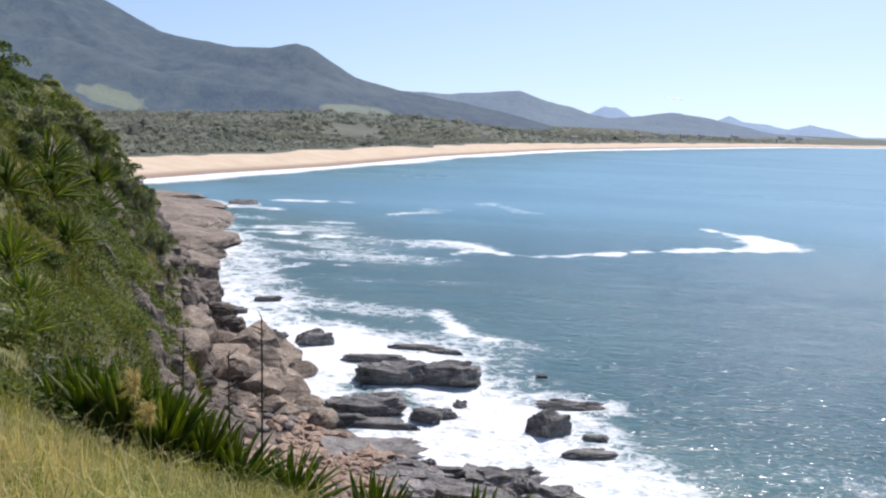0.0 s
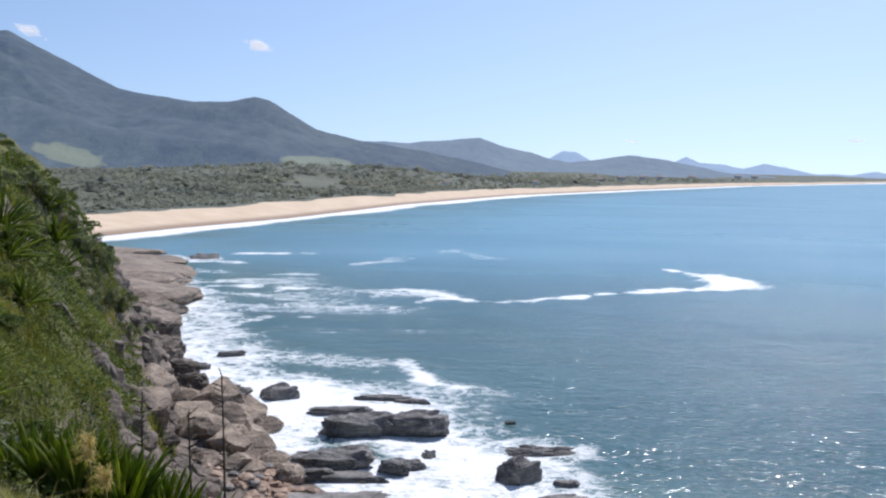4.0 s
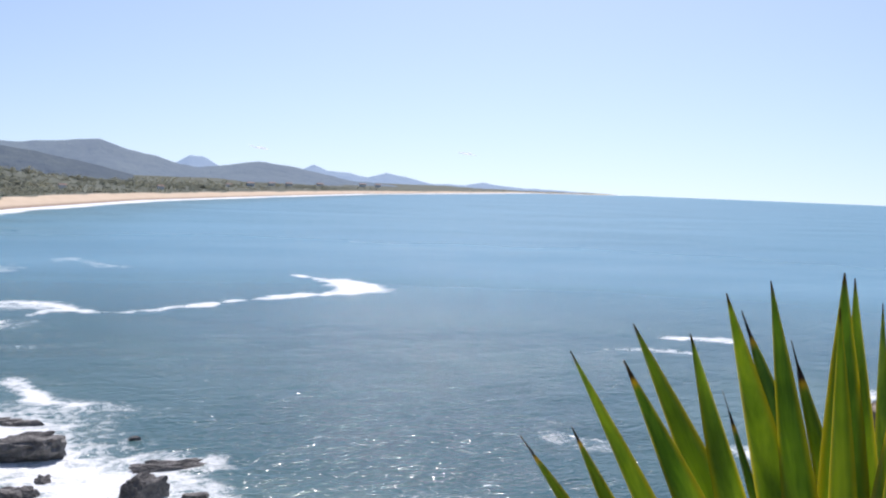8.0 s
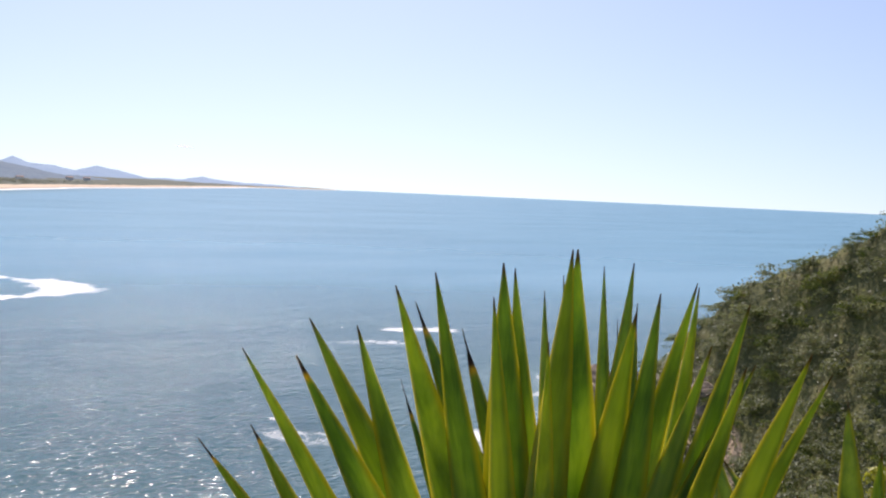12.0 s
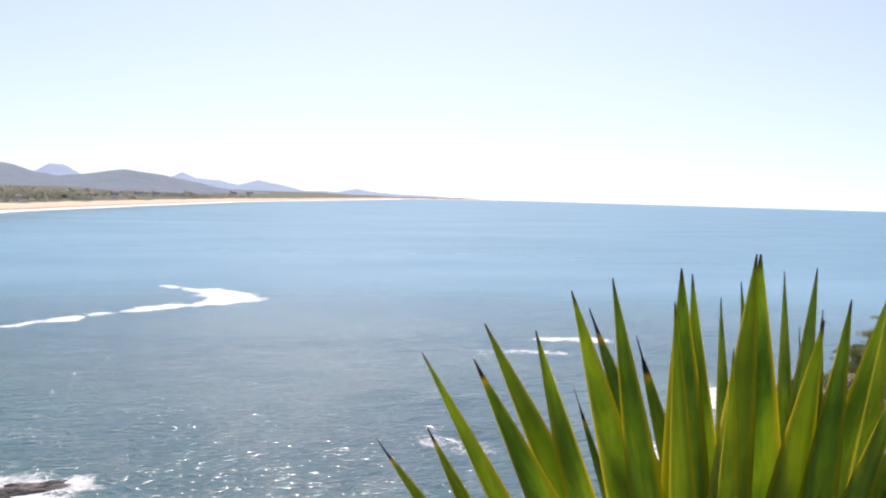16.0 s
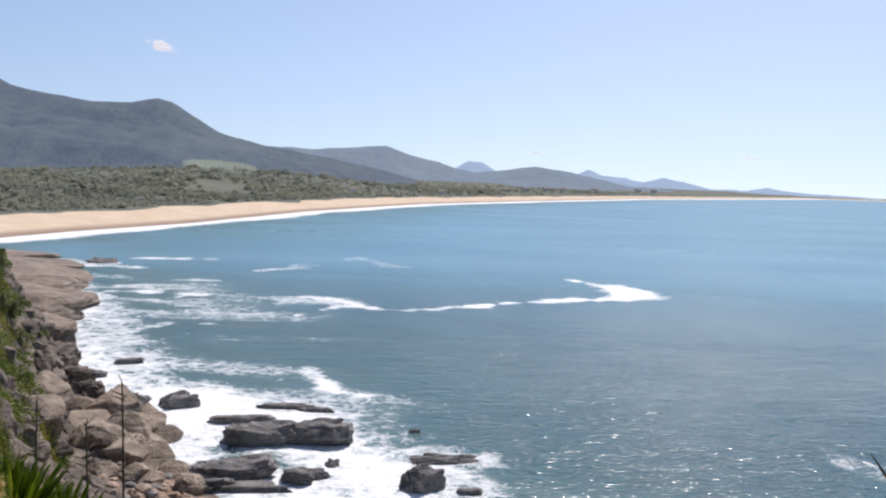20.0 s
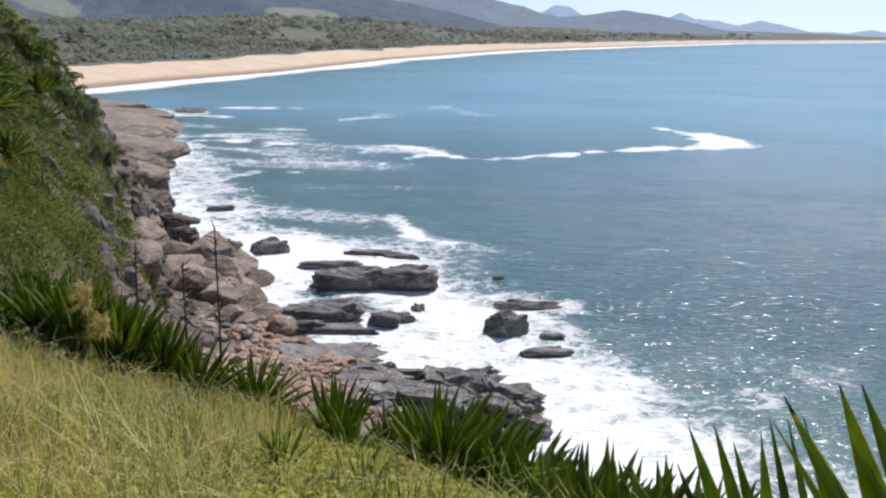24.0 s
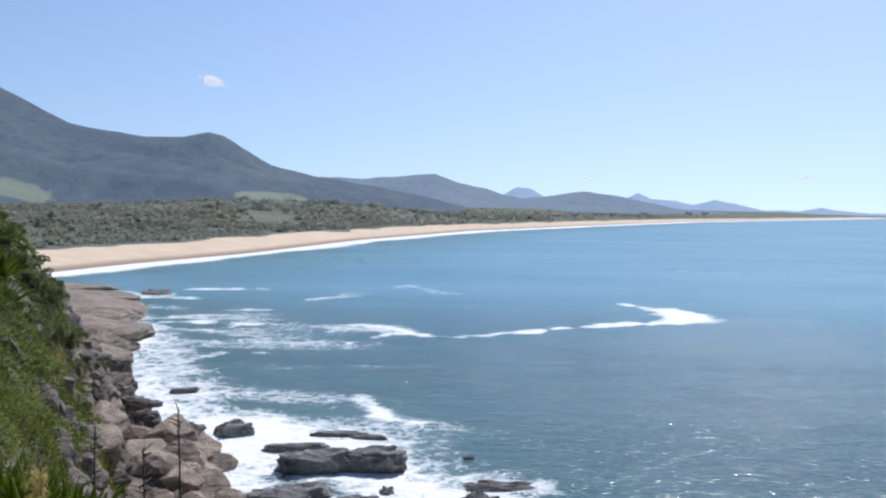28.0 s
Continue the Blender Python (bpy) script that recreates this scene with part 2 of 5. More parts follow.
def distance_material(name, dark, light, haze, glow, fields=None):
    """Forested mountains of the backdrop; miles of bright sea haze are put in as emission."""
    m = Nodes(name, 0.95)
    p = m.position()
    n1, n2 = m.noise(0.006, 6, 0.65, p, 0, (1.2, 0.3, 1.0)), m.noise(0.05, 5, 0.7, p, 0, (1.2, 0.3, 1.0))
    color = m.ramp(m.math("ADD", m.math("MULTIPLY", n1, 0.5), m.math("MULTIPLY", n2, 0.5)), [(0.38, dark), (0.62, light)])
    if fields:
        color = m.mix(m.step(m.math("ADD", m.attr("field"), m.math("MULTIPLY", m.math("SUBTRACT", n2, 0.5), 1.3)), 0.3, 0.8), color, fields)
    m.shader.inputs["Emission Color"].default_value = (*haze, 1)
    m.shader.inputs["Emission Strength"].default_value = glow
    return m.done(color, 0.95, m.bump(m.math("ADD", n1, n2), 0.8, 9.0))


LEAF_BUSH = leaf_material("shrub leaves", [(0.22, (0.018, 0.034, 0.010)), (0.45, (0.07, 0.108, 0.024)), (0.68, (0.15, 0.188, 0.044)), (0.95, (0.21, 0.225, 0.065))], 0.35, 0.85, 0.4)
LEAF_DARK = leaf_material("dark grey-green leaves", [(0.2, (0.07, 0.09, 0.05)), (0.5, (0.155, 0.18, 0.105)), (0.85, (0.28, 0.30, 0.19))], 0.45, 0.5, 1.2)
# pale and greyed: sea haze over the far woods is put into these colours
LEAF_FAR = leaf_material("haze-tinted far tree crowns", [(0.25, (0.19, 0.212, 0.18)), (0.5, (0.255, 0.272, 0.218)), (0.8, (0.34, 0.335, 0.255))], 0.5, 1.0, 0.012, (1.0, 1.0, 0.95), 0.2)
GRASS = leaf_material("grass blades", [(0.15, (0.055, 0.085, 0.018)), (0.38, (0.2, 0.23, 0.045)), (0.6, (0.39, 0.385, 0.1)), (0.9, (0.64, 0.55, 0.24))], 0.4, 0.6, 0.6, (1.15, 1.15, 0.55), 0.7)


HILL_GRASS = leaf_material("hillside grass", [(0.2, (0.05, 0.064, 0.015)), (0.5, (0.14, 0.152, 0.032)), (0.85, (0.28, 0.268, 0.075))], 0.4, 0.8, 0.3, (1.15, 1.15, 0.55), 0.25)


# ---- making things ----
def mesh_object(name, verts, faces, mat, smooth=False, attrs=None):
    me = bpy.data.meshes.new(name)
    verts, faces = np.asarray(verts, dtype=np.float32), np.asarray(faces, dtype=np.int32)
    n, k = len(faces), faces.shape[1]
    me.vertices.add(len(verts))
    me.vertices.foreach_set("co", verts.ravel())
    me.loops.add(n * k)
    me.loops.foreach_set("vertex_index", faces.ravel())
    me.polygons.add(n)
    me.polygons.foreach_set("loop_start", np.arange(0, n * k, k, dtype=np.int32))
    me.polygons.foreach_set("use_smooth", np.full(n, smooth))
    me.update(calc_edges=True)
    for key, values in (attrs or {}).items():
        me.attributes.new(key, "FLOAT", "POINT").data.foreach_set("value", np.asarray(values, dtype=np.float32))
    me.materials.append(mat)
    return new(name, me)


def part(name, bm, material, parent=None, label="", smooth=True):
    me = bpy.data.meshes.new(name)
    bm.to_mesh(me)
    bm.free()
    me.polygons.foreach_set("use_smooth", np.full(len(me.polygons), smooth))
    me.materials.append(material)
    ob = new(name, me)
    ob.parent = parent
    return tagged(ob, label)


def fbm(x, y, scale, octaves=4, seed=0.0):
    """Smooth value noise for arrays, about -1 to 1."""
    total, amp, norm = np.zeros(np.shape(x)), 1.0, 0.0
    x, y = np.asarray(x, float) / scale + seed * 17.13, np.asarray(y, float) / scale - seed * 9.71
    for _ in range(octaves):
        xi, yi = np.floor(x), np.floor(y)
        xf, yf = x - xi, y - yi
        xf, yf = xf * xf * (3 - 2 * xf), yf * yf * (3 - 2 * yf)

        def corner(a, b):
            h = np.sin((xi + a) * 127.1 + (yi + b) * 311.7) * 43758.5453
            return (h - np.floor(h)) * 2 - 1

        total = total + amp * ((corner(0, 0) * (1 - xf) + corner(1, 0) * xf) * (1 - yf) + (corner(0, 1) * (1 - xf) + corner(1, 1) * xf) * yf)
        norm, amp, x, y = norm + amp, amp * 0.5, x * 2.03 + 5.2, y * 2.03 - 3.7
    return total / norm * 1.6


def along(points, x, y):
    """Distance of arrays of places from an open line."""
    best = np.full(np.shape(x), 1e9)
    for (ax, ay), (bx, by) in zip(points, points[1:]):
        dx, dy = bx - ax, by - ay
        f = np.clip(((x - ax) * dx + (y - ay) * dy) / (dx * dx + dy * dy), 0, 1)
        best = np.minimum(best, np.hypot(x - ax - f * dx, y - ay - f * dy))
    return best


def inside(points, x, y):
    res = np.zeros(np.shape(x), bool)
    for (ax, ay), (bx, by) in zip(points, points[1:] + points[:1]):
        if ay != by:
            res ^= ((ay > y) != (by > y)) & (x < (bx - ax) * (y - ay) / (by - ay) + ax)
    return res


def smooth(v, lo, hi):
    f = np.clip((v - lo) / (hi - lo), 0, 1)
    return f * f * (3 - 2 * f)


# ---- plan of the land ----
COAST = [(130, 18), (92, 40), (74, 50), (63, 54), (53, 49), (46, 41), (38, 31), (30, 27), (20, 28), (10, 31), (4.5, 33.5), (6.5, 38), (2, 42), (-3, 45.5),
         (-6.7, 51.5), (-9, 58), (-13.5, 67.5), (-18, 79), (-23.4, 94), (-25.5, 104), (-26, 114), (-34, 128), (-41, 158), (-54, 171), (-68, 202)]
LAND = COAST + [(-260, 260), (-260, -120), (130, -120)]
BEACH = [(-78, 186), (-68, 204), (-57.3, 239.7), (-36.1, 295), (-2.6, 418), (65, 599), (187, 828), (420, 1241), (725, 1684), (1615, 2986), (2698, 4000)]
INLAND = BEACH + [(2698, 9000), (-9000, 9000), (-9000, -2000), (-300, 186)]


def inland(x, y):
    d = along(COAST, x, y)
    return np.where(inside(LAND, x, y), d, -d)


def headland(x, y):
    """Height of the near land, from its distance to the water."""
    x, y = np.asarray(x, float), np.asarray(y, float)
    u = inland(x, y)
    left, right, shelf = smooth(y, 28, 64), smooth(x, 36, 50), smooth(y, 92, 108)
    steep = 0.50 + 1.2 * left + 1.25 * right
    flats = smooth(y, 22.5, 30) * (1 - smooth(y, 47, 56)) * (1 - smooth(x, 3, 7)) * smooth(x, -13, -8.5)
    skirt = 2.0 + 3.0 * smooth(y, 30, 44) * (1 - smooth(y, 62, 70)) + 9.0 * shelf + 11.0 * flats
    low = 0.13 * np.minimum(u, skirt) + 0.03 * u
    z = low + steep * np.maximum(u - skirt, 0)
    top = 15.2 + 0.5 * left - 1.7 * smooth(y, 48, 60) + 0.085 * np.maximum(-x - 4, 0) * smooth(y, -5, 30) - 4.2 * smooth(y, 64, 84) * smooth(x, -38, -30)
    top = top + right * (np.clip(7.0 + 1.75 * np.maximum(51.3 - x, 0) - 0.62 * np.maximum(x - 51.3, 0), 1.5, 18.0) - top)
    z = np.where(z < top - 1.2, z, top - 1.2 * np.exp(-(z - top + 1.2) / 1.2))
    # the open slope on which the camera stands
    stand = 14.5 - 0.37 * np.maximum(y - 0.5, 0) + 0.25 * np.maximum(-y - 3, 0) + 0.2 * np.maximum(-x, 0) - 0.5 * np.clip(x - 1.5, 0, 9)
    stand = np.maximum(stand, 14.5 - 0.85 * np.hypot(x, y)) + 30 * smooth(np.hypot(x, y), 20, 34)
    brink = np.interp(y, [7, 8.8, 12, 15.7, 20, 26], [1.2, 0.45, -0.07, -1.0, -2.3, -4.0])
    past = np.maximum(x - brink, 0)
    stand = np.maximum(stand - np.minimum(0.55 * past * past / (past + 0.3), 2.4) * smooth(y, 4.5, 8.5), 0.8)
    z = np.where(u > 0, np.minimum(z, stand) - 0.25 * np.exp(-np.abs(z - stand) / 0.8), z)
    # a sunny bank beside the slope
    z = z + 5.6 * np.exp(-((x - 11.5) ** 2 + (y - 3.4) ** 2) / 6)
    rough = fbm(x, y, 9, 4, 1) * (0.25 + 1.5 * left + 1.0 * right) * smooth(u, 4, 12) + fbm(x, y, 2.2, 4, 2) * (0.12 + 0.55 * left)
    near = smooth(np.hypot(x, y), 3, 14)
    return np.where(u > 0, z + rough * (0.15 + 0.85 * near) * smooth(u, 0, 2.5), np.maximum(u * 0.22, -3) + 0.0 * rough)


def inland_far(x, y):
    d = along(BEACH, x, y)
    return np.where(inside(INLAND, x, y), d, -d)


def shore_height(x, y):
    v = inland_far(x, y)
    z = np.where(v < 0, v * 0.09, np.minimum(v * 0.16, 3.2))
    return z + smooth(v, 25, 90) * (1.5 + fbm(x, y, 70, 3, 4) * 1.6) + smooth(v, 90, 900) * 10 + 11 * np.exp(-(((x + 40) / 150) ** 2 + ((y - 720) / 170) ** 2)) * smooth(v, 40, 160)


def sheet(name, X, Y, Z, mat, keep, attrs, label, smooth_faces=True):
    """A grid of places as one mesh, without the cells that keep leaves out."""
    rows, cols = X.shape
    idx = np.arange(rows * cols).reshape(rows, cols)
    quads = np.stack([idx[:-1, :-1], idx[:-1, 1:], idx[1:, 1:], idx[1:, :-1]], -1).reshape(-1, 4)
    ok = keep.ravel()[quads].any(1)
    quads = quads[ok]
    used, inverse = np.unique(quads, return_inverse=True)
    verts = np.stack([X.ravel(), Y.ravel(), Z.ravel()], 1)[used]
    ob = mesh_object(name, verts, inverse.reshape(-1, 4), mat, smooth_faces, {k: v.ravel()[used] for k, v in attrs.items()})
    return tagged(ob, label, kind="structure")


gx, gy = np.meshgrid(np.arange(-95, 131, 0.6), np.arange(-40, 206, 0.6))
gz = headland(gx, gy)
gu = inland(gx, gy)
sy, sx = np.gradient(gz, 0.6)
slope = np.hypot(sx, sy)
cove = smooth(gx, 1.6, 3.4) * (1 - smooth(gx, 42, 47)) * (1 - smooth(gu, 5.0, 7.5))
rocky = np.clip(smooth(gy, 25.5, 28.5) * (1 - smooth(gy, 47, 56)) * (1 - smooth(gx, 3, 7)) * smooth(gx, -12.5, -9) + (1 - smooth(gu, 4, 8 + 4 * smooth(gy, 36, 60))) + smooth(slope, 1.15, 1.9) * 0.8 * (gx < 2) + smooth(gy, 92, 104) * (gu < 20), 0, 1)
sheet("ground", gx, gy, gz, GROUND, gz > -1.5, {"rock": rocky, "sand": cove}, "grassy headland slope falling to rocks and a small cove")

bear = np.radians(np.arange(78, -36, -0.19))
reach = 178 * np.exp(np.arange(0, 215) * 0.0156)
fb, fr = np.meshgrid(bear, reach)
fx, fy = -np.sin(fb) * fr, np.cos(fb) * fr
fz = shore_height(fx, fy)
fv = inland_far(fx, fy)
sandy = smooth(fv, -3, 0) * (1 - smooth(fv + fbm(fx, fy, 30, 3, 7) * 4, 17, 24))
sheet("ground_shore", fx, fy, fz, SHORE, fz > -1.0, {"sand": sandy, "wet": 1 - smooth(fv, 1.5, 6)}, "long sandy beach with a scrubby green plain behind")

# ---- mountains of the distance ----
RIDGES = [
    # name, label, crest distance, depth, (bearing, height in degrees above eye level), material values with haze colour
    # and its emission
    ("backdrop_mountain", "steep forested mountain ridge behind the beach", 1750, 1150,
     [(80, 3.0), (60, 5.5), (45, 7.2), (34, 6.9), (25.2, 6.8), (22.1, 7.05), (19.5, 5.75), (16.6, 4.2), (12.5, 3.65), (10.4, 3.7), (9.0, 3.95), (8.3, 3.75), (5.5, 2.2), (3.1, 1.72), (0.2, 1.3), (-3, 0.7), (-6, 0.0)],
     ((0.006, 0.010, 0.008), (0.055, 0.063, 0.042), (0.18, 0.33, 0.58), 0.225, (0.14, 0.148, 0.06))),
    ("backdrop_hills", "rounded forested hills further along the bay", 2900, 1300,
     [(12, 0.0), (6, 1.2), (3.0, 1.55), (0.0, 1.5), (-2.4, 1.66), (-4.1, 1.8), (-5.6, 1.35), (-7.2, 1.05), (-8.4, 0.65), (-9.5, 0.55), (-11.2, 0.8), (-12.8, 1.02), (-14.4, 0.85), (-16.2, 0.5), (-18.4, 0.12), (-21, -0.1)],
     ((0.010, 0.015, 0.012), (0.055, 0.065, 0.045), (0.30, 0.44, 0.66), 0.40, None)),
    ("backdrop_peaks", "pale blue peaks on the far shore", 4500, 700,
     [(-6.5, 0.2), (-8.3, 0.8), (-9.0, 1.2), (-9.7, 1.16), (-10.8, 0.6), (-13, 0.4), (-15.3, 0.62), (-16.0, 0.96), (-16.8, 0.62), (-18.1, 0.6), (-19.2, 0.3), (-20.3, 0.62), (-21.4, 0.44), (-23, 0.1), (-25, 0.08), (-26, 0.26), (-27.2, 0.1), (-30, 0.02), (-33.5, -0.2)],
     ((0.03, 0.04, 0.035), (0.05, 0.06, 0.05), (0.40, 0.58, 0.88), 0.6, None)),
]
for name, label, crest, depth, line, (dark, light, haze, glow, fields) in RIDGES:
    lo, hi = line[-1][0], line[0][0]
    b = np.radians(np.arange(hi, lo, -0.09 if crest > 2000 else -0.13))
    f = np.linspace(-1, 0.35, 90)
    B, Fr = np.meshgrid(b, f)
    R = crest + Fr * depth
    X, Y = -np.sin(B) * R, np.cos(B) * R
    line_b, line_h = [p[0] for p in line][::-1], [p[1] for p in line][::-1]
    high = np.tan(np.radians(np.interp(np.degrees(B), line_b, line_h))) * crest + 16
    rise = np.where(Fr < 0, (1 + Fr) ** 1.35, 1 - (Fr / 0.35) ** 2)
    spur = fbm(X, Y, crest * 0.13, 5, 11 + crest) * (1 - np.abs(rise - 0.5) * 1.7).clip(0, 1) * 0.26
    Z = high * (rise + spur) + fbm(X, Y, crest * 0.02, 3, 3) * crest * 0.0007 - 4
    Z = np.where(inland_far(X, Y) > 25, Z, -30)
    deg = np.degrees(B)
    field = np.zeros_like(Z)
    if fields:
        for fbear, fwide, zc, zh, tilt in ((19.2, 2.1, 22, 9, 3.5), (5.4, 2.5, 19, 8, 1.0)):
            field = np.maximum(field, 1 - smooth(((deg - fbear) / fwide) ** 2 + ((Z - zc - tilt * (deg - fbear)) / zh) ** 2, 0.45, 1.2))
    ob = sheet(name, X, Y, Z, distance_material(name, dark, light, haze, glow, fields), Z > -20, {"field": field}, label)


# ---- the sea ----
ang = np.radians(np.concatenate([np.arange(180, 36, -2.0), np.arange(36, -76, -0.18), np.arange(-76, -181, -2.0)]))
ring = 14 * np.exp(np.arange(0, 420) * (math.log(4985 / 14) / 419))
wa, wr = np.meshgrid(ang, ring)
wx, wy = -np.sin(wa) * wr, np.cos(wa) * wr
near_land, far_land = -inland(wx, wy), -inland_far(wx, wy)
calm = 1 - smooth(wr, 60, 190)
swell = np.sin((wx * 0.55 + wy * 0.83) / 3.4 + fbm(wx, wy, 28, 2, 5) * 3.0) * 0.045 + np.sin((wx * 0.25 + wy * 0.97) / 1.5 + fbm(wx, wy, 14, 2, 6) * 3.5) * 0.03
wz = (swell + fbm(wx * 0.6 + wy * 0.2, wy * 1.4, 2.0, 2, 8) * 0.018) * calm * smooth(near_land, -1, 6)

ROCKS = [
    # x, y, width, depth, height over the water, turn: stones awash off the point
    (-2.65, 57.2, 4.1, 2.8, 1.35, 4), (0.25, 57.7, 4.2, 2.6, 1.4, -6), (1.9, 57.4, 1.3, 1.2, 0.7, 20), (-8.65, 66, 2.3, 1.9, 0.95, 20), (-12.1, 65, 3.2, 2.2, 0.95, -10),
    (-3.7, 50.5, 4.2, 2.4, 1.15, 10), (-0.6, 49.9, 1.8, 1.4, 0.8, -20), (0.5, 50.3, 1.2, 1.0, 0.55, 30), (5.95, 48.6, 1.95, 1.7, 1.2, 30), (1.35, 52.5, 0.8, 0.7, 0.42, 0),
]
SKERRIES = [
    # low ones that hardly clear the water
    (-4.1, 62, 3.8, 1.2, 0.5, 4), (-1.9, 66, 4.0, 0.9, 0.32, 0), (0.4, 65, 2.4, 0.7, 0.28, -6), (-2.8, 48.6, 3.8, 1.4, 0.34, -4), (7.7, 53.5, 4.0, 0.9, 0.4, 4), (8.3, 47.9, 1.2, 0.7, 0.32, -14),
    (7.35, 45.5, 2.8, 1.1, 0.32, 10), (-0.2, 42.9, 0.8, 0.6, 0.4, 0), (6.6, 59.6, 0.7, 0.5, 0.25, 0), (-34.6, 165, 5.0, 3, 0.8, 10), (-14.6, 81, 2.2, 1.2, 0.4, 15), (-16.5, 75.5, 2.0, 1.2, 0.4, 10),
]
STREAKS = [
    # lines of drifting foam: places, half width, strength
    ([(5.8, 118.2), (9.9, 116.8), (16, 116.2)], 1.0, 0.9), ([(16.6, 117.6), (20.8, 121.7), (26, 124.4), (31.5, 127.8), (38, 130)], 1.1, 0.92),
    ([(42.6, 157.5), (45.4, 152.0), (47.6, 148.0)], 1.0, 0.9), ([(46.8, 148.0), (48.4, 143.5), (48.0, 139.0), (46.2, 135.6)], 2.7, 1.0), ([(45.6, 141), (47.6, 142)], 1.8, 0.8), ([(46.4, 135), (43.4, 131.6), (38.6, 128.8)], 1.0, 0.92),
    ([(-15.8, 123.9), (-9.3, 129.4), (-1.9, 128.0), (3.2, 123.2), (5.9, 118.8)], 0.8, 0.86), ([(-13, 126.5), (-5, 125.5), (3.4, 119.8)], 3.6, 0.52), ([(-2.2, 110.9), (3.0, 116.8), (7.3, 118.7)], 0.7, 0.82), ([(-9, 120), (-2, 119), (4, 117.6)], 0.6, 0.74),
    ([(-25.4, 127.0), (-20.7, 128.6)], 1.2, 0.86), ([(-17.7, 96.3), (-14.5, 100.6), (-10.5, 101.8)], 0.9, 0.78), ([(-22.5, 144.5), (-14.3, 142.9)], 1.6, 0.78), ([(-29.0, 174.2), (-19.6, 176.5)], 2.0, 0.84),
    ([(-9.5, 157.5), (-3.4, 165.0)], 1.0, 0.52), ([(-3.4, 165), (0.5, 178), (9.3, 186), (14.4, 172)], 2.0, 0.36), ([(-19.1, 86.1), (-15.8, 85.9)], 0.8, 0.8), ([(-16.2, 81.0), (-13.0, 80.3)], 0.8, 0.8),
    ([(-42, 166), (-36.2, 159.4), (-28.3, 159.4)], 2.2, 0.8), ([(-30.9, 130.1), (-25.6, 121.5)], 1.6, 0.8), ([(-0.7, 79.9), (2.0, 73.2), (4, 71)], 1.3, 0.78),
    ([(67.5, 87.5), (72.0, 85.4)], 1.3, 0.72), ([(55.5, 84.6), (61.4, 79.1)], 1.4, 0.55),
]
STREAKS += [
    ([(31.9, 53.8), (34.2, 52.0)], 0.8, 0.34), ([(43.8, 46.5), (41.4, 42.6)], 1.3, 0.7), ([(56.3, 54.2), (66, 57.4)], 1.6, 0.75), ([(12, 37.5), (15, 37.8)], 1.8, 0.5), ([(10, 45), (14, 44), (18, 45)], 3.0, 0.3),
]
foam = np.zeros_like(wx)
for pts, half, power in STREAKS:
    foam = np.maximum(foam, power * (1 - smooth(along(pts, wx + fbm(wx, wy, 7, 2, 18) * 0.8, wy + fbm(wx, wy, 6, 2, 19) * 1.5) + fbm(wx, wy, 5, 4, 9) * (0.5 + half * 0.7), half * 0.1, half * 1.9)))
SURF = [(9, 34.5), (7.5, 37), (7, 41), (5, 45), (3.5, 49), (3.2, 53), (0.5, 60.5), (-5, 63.5), (-9, 68)]
WASH = [(-11, 72), (-14, 80), (-19, 95), (-22, 108), (-27, 118), (-34, 140)]
surf = np.minimum(along(SURF, wx, wy), along([(-0.5, 46.5), (4, 44)], wx, wy)) + fbm(wx, wy, 6, 4, 10) * 1.9
foam = np.maximum(foam, 0.98 * (1 - smooth(surf, 1.0, 8.2)))
wash = along(WASH, wx, wy)
foam = np.maximum(foam, 0.62 * (1 - smooth(wash, 4, 34)) * smooth(fbm(wx * 0.2 + wy * 0.05, wy * 0.75, 5, 4, 17), -0.3, 0.5))
foam = np.maximum(foam, 0.58 * (1 - smooth(along(WASH, wx, wy) + fbm(wx, wy, 5, 3, 16) * 2.2, 0.5, 7)))
foam = np.maximum(foam, np.where(wx > 9, 0.4, 0.68) * (1 - smooth(near_land + fbm(wx, wy, 7, 3, 12) * 1.6, 1.5, 5.5)) * smooth(near_land, -2, -0.5))
for x, y, w, d, h, turn in ROCKS + SKERRIES:
    foam = np.maximum(foam, (0.8 if h > 0.6 else 0.62) * (1 - smooth(np.hypot(wx - x, wy - y) - w * 0.45 + fbm(wx, wy, 2.5, 3, x) * 1.3, 0.0, 2.8)))
break_w = 6 + 0.012 * wr
foam = np.maximum(foam, 1.15 * smooth(far_land, -3, -1) * (1 - smooth(far_land + fbm(wx, wy, 40, 3, 13) * 3, break_w * 0.6, break_w * 1.5)))
foam = np.clip(foam + (fbm(wx, wy, 9, 3, 14) * 0.12) * (foam > 0.02), 0, 1.2)
shoal = np.maximum(np.maximum(1 - smooth(near_land, 2, 20), 0.85 * (1 - smooth(wash, 5, 42))), np.maximum(0.0 * wx, 0.8 * (1 - smooth(far_land, 5, 80))))
# open grows with distance and drives the painted sky reflection
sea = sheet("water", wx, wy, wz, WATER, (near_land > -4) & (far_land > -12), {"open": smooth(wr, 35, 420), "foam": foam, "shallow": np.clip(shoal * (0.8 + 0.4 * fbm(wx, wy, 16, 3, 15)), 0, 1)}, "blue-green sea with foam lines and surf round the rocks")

GROUND_OB = bpy.data.objects["ground"]


def high(x, y):
    return float(headland(np.array([x]), np.array([y]))[0])


